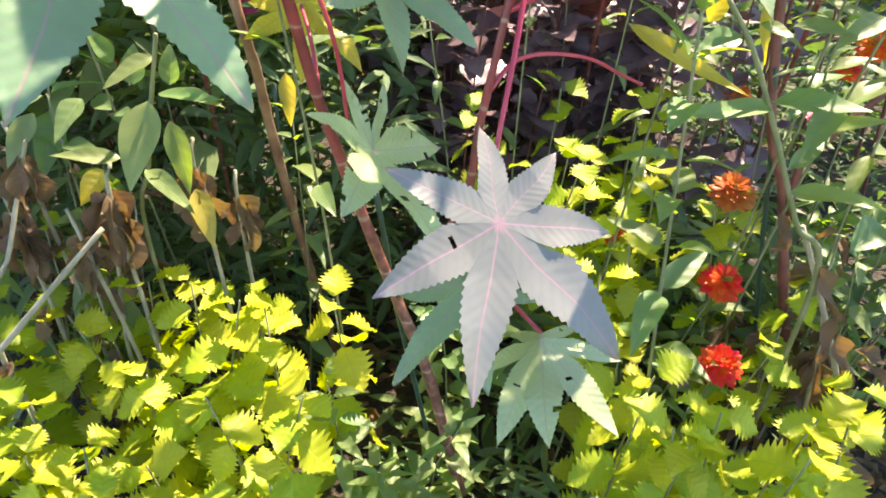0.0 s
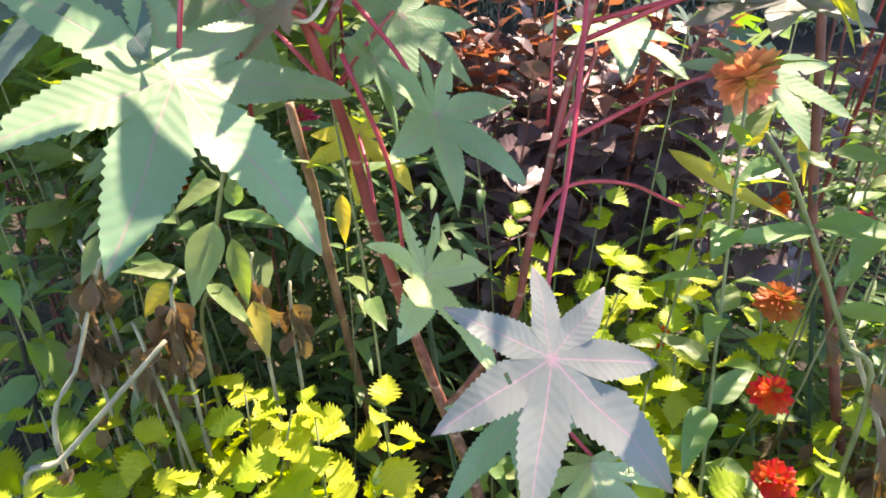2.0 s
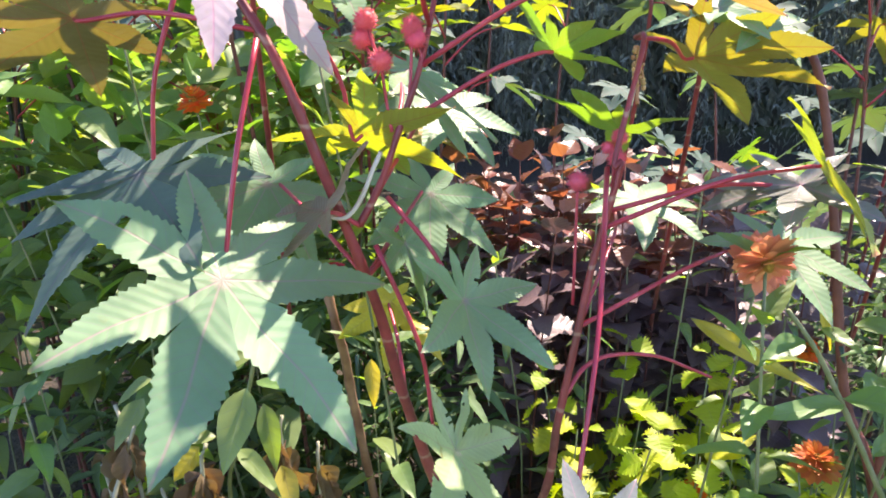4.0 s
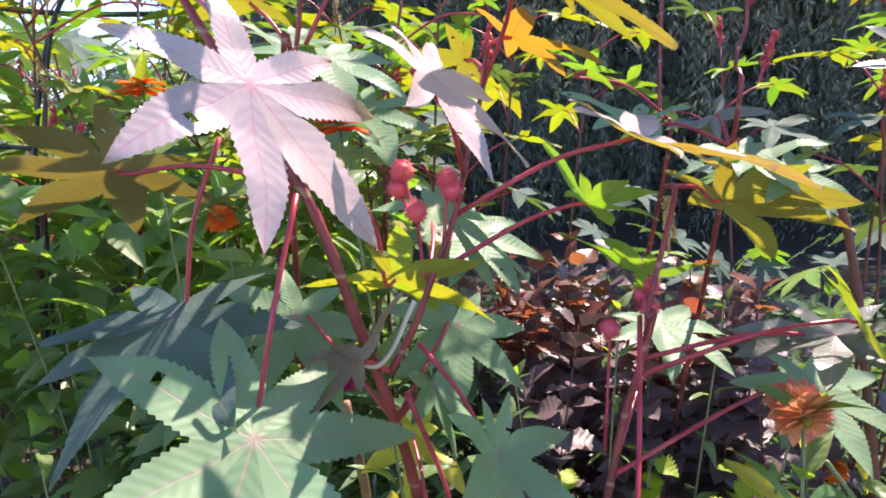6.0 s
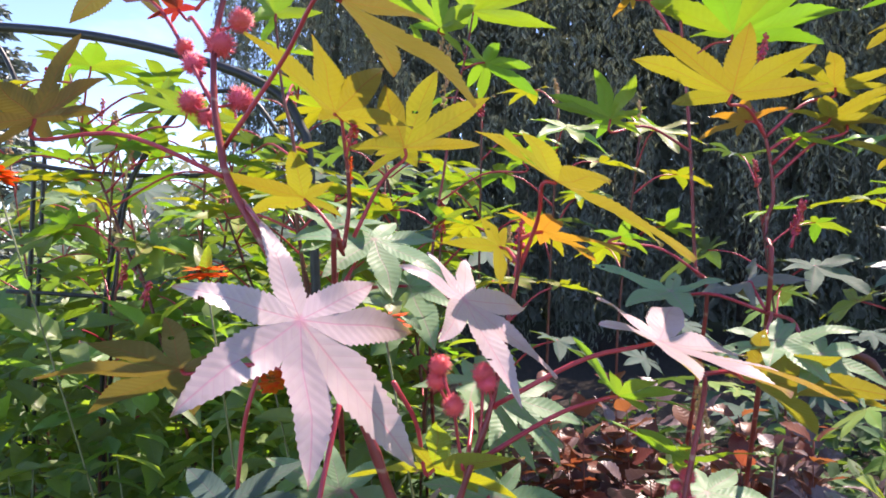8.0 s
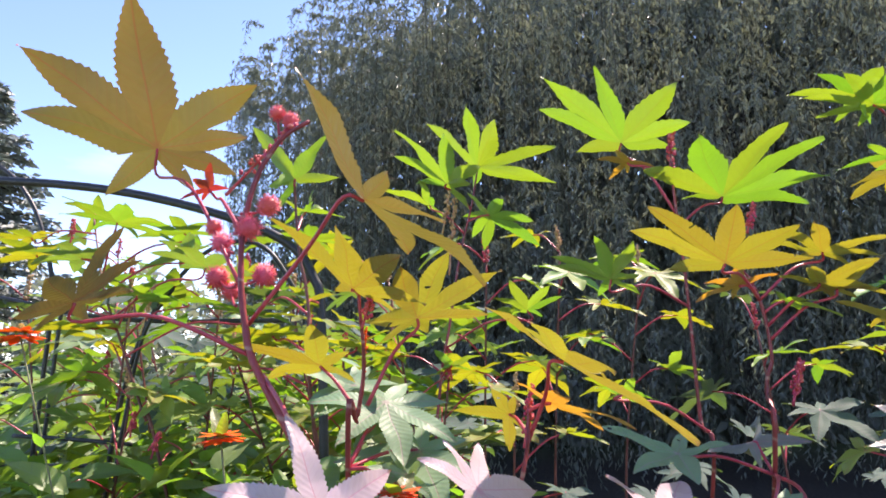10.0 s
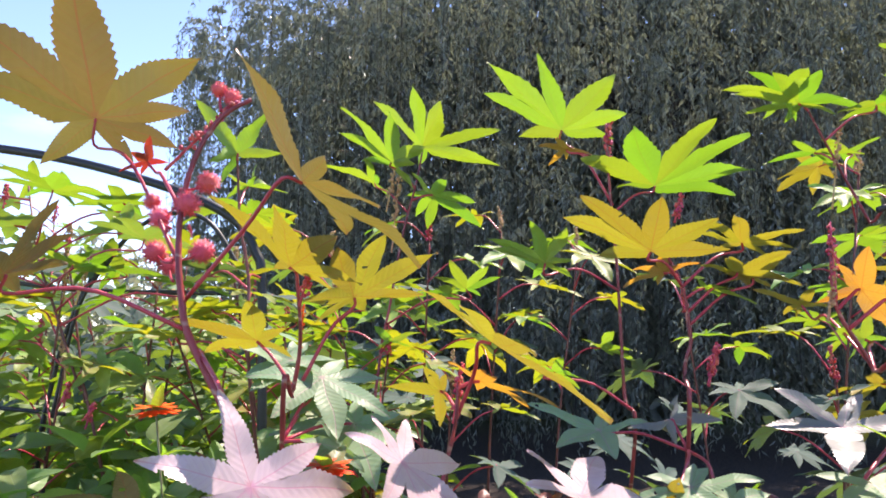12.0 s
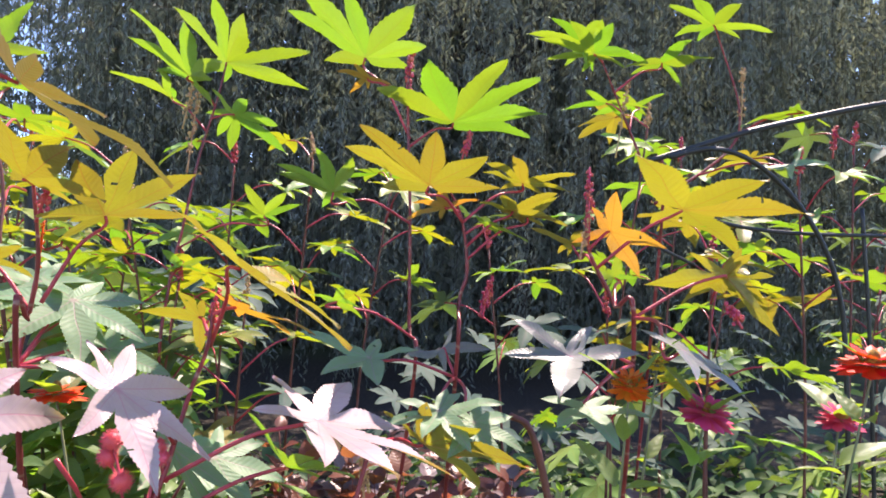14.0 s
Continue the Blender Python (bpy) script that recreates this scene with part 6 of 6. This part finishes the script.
def spruce(base, tall, wide, label):
    """A conifer with drooping tiers of needled sprays."""
    rnd = random.Random(66)
    ob = new("spruce")
    ob.location = base
    tagged(ob, label, "conifer")
    part("trunk", tube("trunk", [(0, 0, -0.1), (0, 0, tall)], 0.2, 0.03, BARK, 8, 10), ob)
    spray = ([Vector((0, 0, 0)), Vector((0.12, 0.2, -0.03)), Vector((0, 0.5, -0.08)), Vector((-0.12, 0.2, -0.03))], [(0, 1, 2), (0, 2, 3)], [(0, 0), (0.4, 1), (1, 0), (0.4, -1)])
    poses, limbs = [], []
    for i in range(190):
        z = tall * (0.1 + 0.88 * i / 190)
        ln = wide * (1 - z / tall) ** 0.8 * rnd.uniform(0.75, 1.1) + 0.1
        a = rnd.uniform(0, 360)
        m = pose(0, 0, z, 0, 0, a)
        limbs.append(tuple([[m @ v for v in q] if n == 0 else q for n, q in enumerate(tube_arrays([(0, 0, 0), (0, ln * 0.5, -0.12 * ln), (0, ln, -0.1 * ln)], 0.025, 0.006, 4, 5))]))
        for k in range(90):
            f = rnd.uniform(0.15, 1.0)
            poses.append((0, 0, m @ pose(rnd.gauss(0, 0.04), f * ln, -0.14 * ln * f + rnd.gauss(0, 0.04), rnd.uniform(-40, 10), rnd.uniform(-60, 60), rnd.choice((-1, 1)) * rnd.uniform(20, 80)) @ Matrix.Scale(rnd.uniform(0.18, 0.4), 4)))
    part("bough_frame", grid_mesh("bough_frame", *join_arrays(limbs), BARK), ob)
    many("crown", [spray], [NEEDLE], poses, ob)


spruce((-9.9, 10.0, 0), 6.6, 2.3, "grey green spruce beyond the garden arch")


def far_wood():
    rnd = random.Random(62)
    poses = []
    shape = [castor_arrays([(-120, 0.5), (-60, 0.7), (0, 0.8), (60, 0.7), (120, 0.5)], 4, 0.3, 0.2, 0.05, s) for s in range(2)]
    for i in range(7000):
        a = radians(rnd.uniform(-75, 85))
        r = rnd.uniform(45, 70)
        h = 6.5 + 3.0 * noise.noise((a * 9, 0, 0))
        poses.append((rnd.randrange(2), 0, Matrix.Translation((r * math.sin(a), r * math.cos(a), rnd.random() * h)) @ pose(0, 0, 0, rnd.uniform(-60, 60), rnd.uniform(-60, 60), rnd.uniform(0, 360)) @ Matrix.Scale(rnd.uniform(0.8, 1.6), 4)))
    tagged(many("far_trees", shape, [WILLOW], poses), "low line of distant trees beyond the meadow", "trees", kind="stuff")


far_wood()


# ---- more castor plants round about, of leaves that look alike ----
SHARED = {}
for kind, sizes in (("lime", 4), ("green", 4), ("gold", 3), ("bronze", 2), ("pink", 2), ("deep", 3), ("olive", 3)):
    SHARED[kind] = []
    for i in range(sizes):
        rnd = random.Random(len(kind) * 17 + i)
        lobes = [(a + rnd.uniform(-6, 6), 0.185 * l * rnd.uniform(0.88, 1.1), rnd.uniform(-0.25, 0.3)) for a, l in ((-140, 0.52), (-92, 0.78), (-46, 0.95), (0, 1.0), (46, 0.93), (90, 0.78), (138, 0.5))]
        SHARED[kind].append(mesh_of("leaf", castor_arrays(lobes, 21, 0.1, 0.3, 0.03, 300 + i, 0.0, 0.2), CASTOR[kind]))


def spare_castor(x, y, tall, kinds, seed, lean=0.1, low=0.45, count=9):
    """A branching castor plant with leaves from the shared set."""
    rnd = random.Random(seed)
    key = 100 + seed
    castor_plant(key, "leafy castor bean plant with dark red stem further back", (x, y, 0))
    line = [(x, y, 0), (x + rnd.uniform(-lean, lean), y + rnd.uniform(-0.05, 0.05), tall * 0.55), (x + rnd.uniform(-lean, lean), y, tall)]
    castor_stem(key, line, 0.008, 0.0035, STEM_DARK)
    pts = spline(line, 40)
    for i in range(count):
        f = low + (1 - low) * i / (count - 1)
        q = pts[int(f * 39)]
        yaw = 137.5 * i + rnd.uniform(-30, 30)
        reach = (0.26 - 0.13 * f) * rnd.uniform(0.8, 1.2)
        d = Vector((math.sin(radians(yaw)), math.cos(radians(yaw)), 0))
        c = q + d * reach + Vector((0, 0, 0.10 * rnd.uniform(0.4, 1.2)))
        kind = rnd.choice(kinds)
        lf = under(key, new("leaf", rnd.choice(SHARED[kind])))
        fall = rnd.uniform(-0.6, 0.05)
        lf.matrix_basis = at(c, frame_of(d + Vector((0, 0, fall)), (d.x * 0.2 + rnd.uniform(-0.15, 0.35), d.y * 0.2 + rnd.uniform(-0.05, 0.5), 1)), rnd.uniform(0.7, 1.15) * (1.05 - 0.25 * f))
        tagged(lf, LEAF_NAMES[kind])
        under(key, new("leaf_stalk", tube("leaf_stalk", [q, q.lerp(c, 0.55) + Vector((0, 0, 0.02)), c], 0.003, 0.002, STALK, 6, 8)))
    top = pts[-1]
    flower_spike(key, top, top + Vector((rnd.uniform(-0.01, 0.01), 0, 0.08)), 0.014, rnd.choice((BUD, SEED)))


# deep in a plant's kinds: leaves with shade painted into the colour
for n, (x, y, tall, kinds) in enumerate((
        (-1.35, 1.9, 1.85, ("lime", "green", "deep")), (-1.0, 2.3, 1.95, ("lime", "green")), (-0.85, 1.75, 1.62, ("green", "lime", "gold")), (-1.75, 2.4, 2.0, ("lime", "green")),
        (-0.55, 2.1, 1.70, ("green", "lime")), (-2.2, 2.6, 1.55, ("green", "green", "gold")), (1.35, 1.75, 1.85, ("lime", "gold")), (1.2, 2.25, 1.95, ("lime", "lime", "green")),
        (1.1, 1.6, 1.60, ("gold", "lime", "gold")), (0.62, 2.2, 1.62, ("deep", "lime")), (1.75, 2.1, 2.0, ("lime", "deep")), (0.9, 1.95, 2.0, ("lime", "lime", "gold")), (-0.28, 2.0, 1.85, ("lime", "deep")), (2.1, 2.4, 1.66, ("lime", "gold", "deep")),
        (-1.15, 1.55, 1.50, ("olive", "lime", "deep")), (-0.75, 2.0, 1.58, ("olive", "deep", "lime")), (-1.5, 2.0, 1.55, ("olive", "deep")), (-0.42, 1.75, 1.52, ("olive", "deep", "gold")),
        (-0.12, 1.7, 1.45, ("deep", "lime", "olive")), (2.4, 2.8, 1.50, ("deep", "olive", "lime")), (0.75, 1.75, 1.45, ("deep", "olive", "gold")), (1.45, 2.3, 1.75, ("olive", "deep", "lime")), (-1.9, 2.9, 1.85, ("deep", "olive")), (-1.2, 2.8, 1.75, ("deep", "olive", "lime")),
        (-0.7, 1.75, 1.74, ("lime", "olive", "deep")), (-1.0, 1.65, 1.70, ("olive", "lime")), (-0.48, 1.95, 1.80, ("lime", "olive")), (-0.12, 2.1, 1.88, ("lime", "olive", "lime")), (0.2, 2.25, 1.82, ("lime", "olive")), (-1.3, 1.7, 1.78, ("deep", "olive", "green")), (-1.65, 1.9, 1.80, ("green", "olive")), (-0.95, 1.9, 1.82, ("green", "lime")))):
    if x > -0.2:
        spare_castor(x, y, tall, kinds, n, 0.1, 0.72, 6)
    else:
        spare_castor(x, y, tall, kinds, n, 0.1, 0.62, 8)
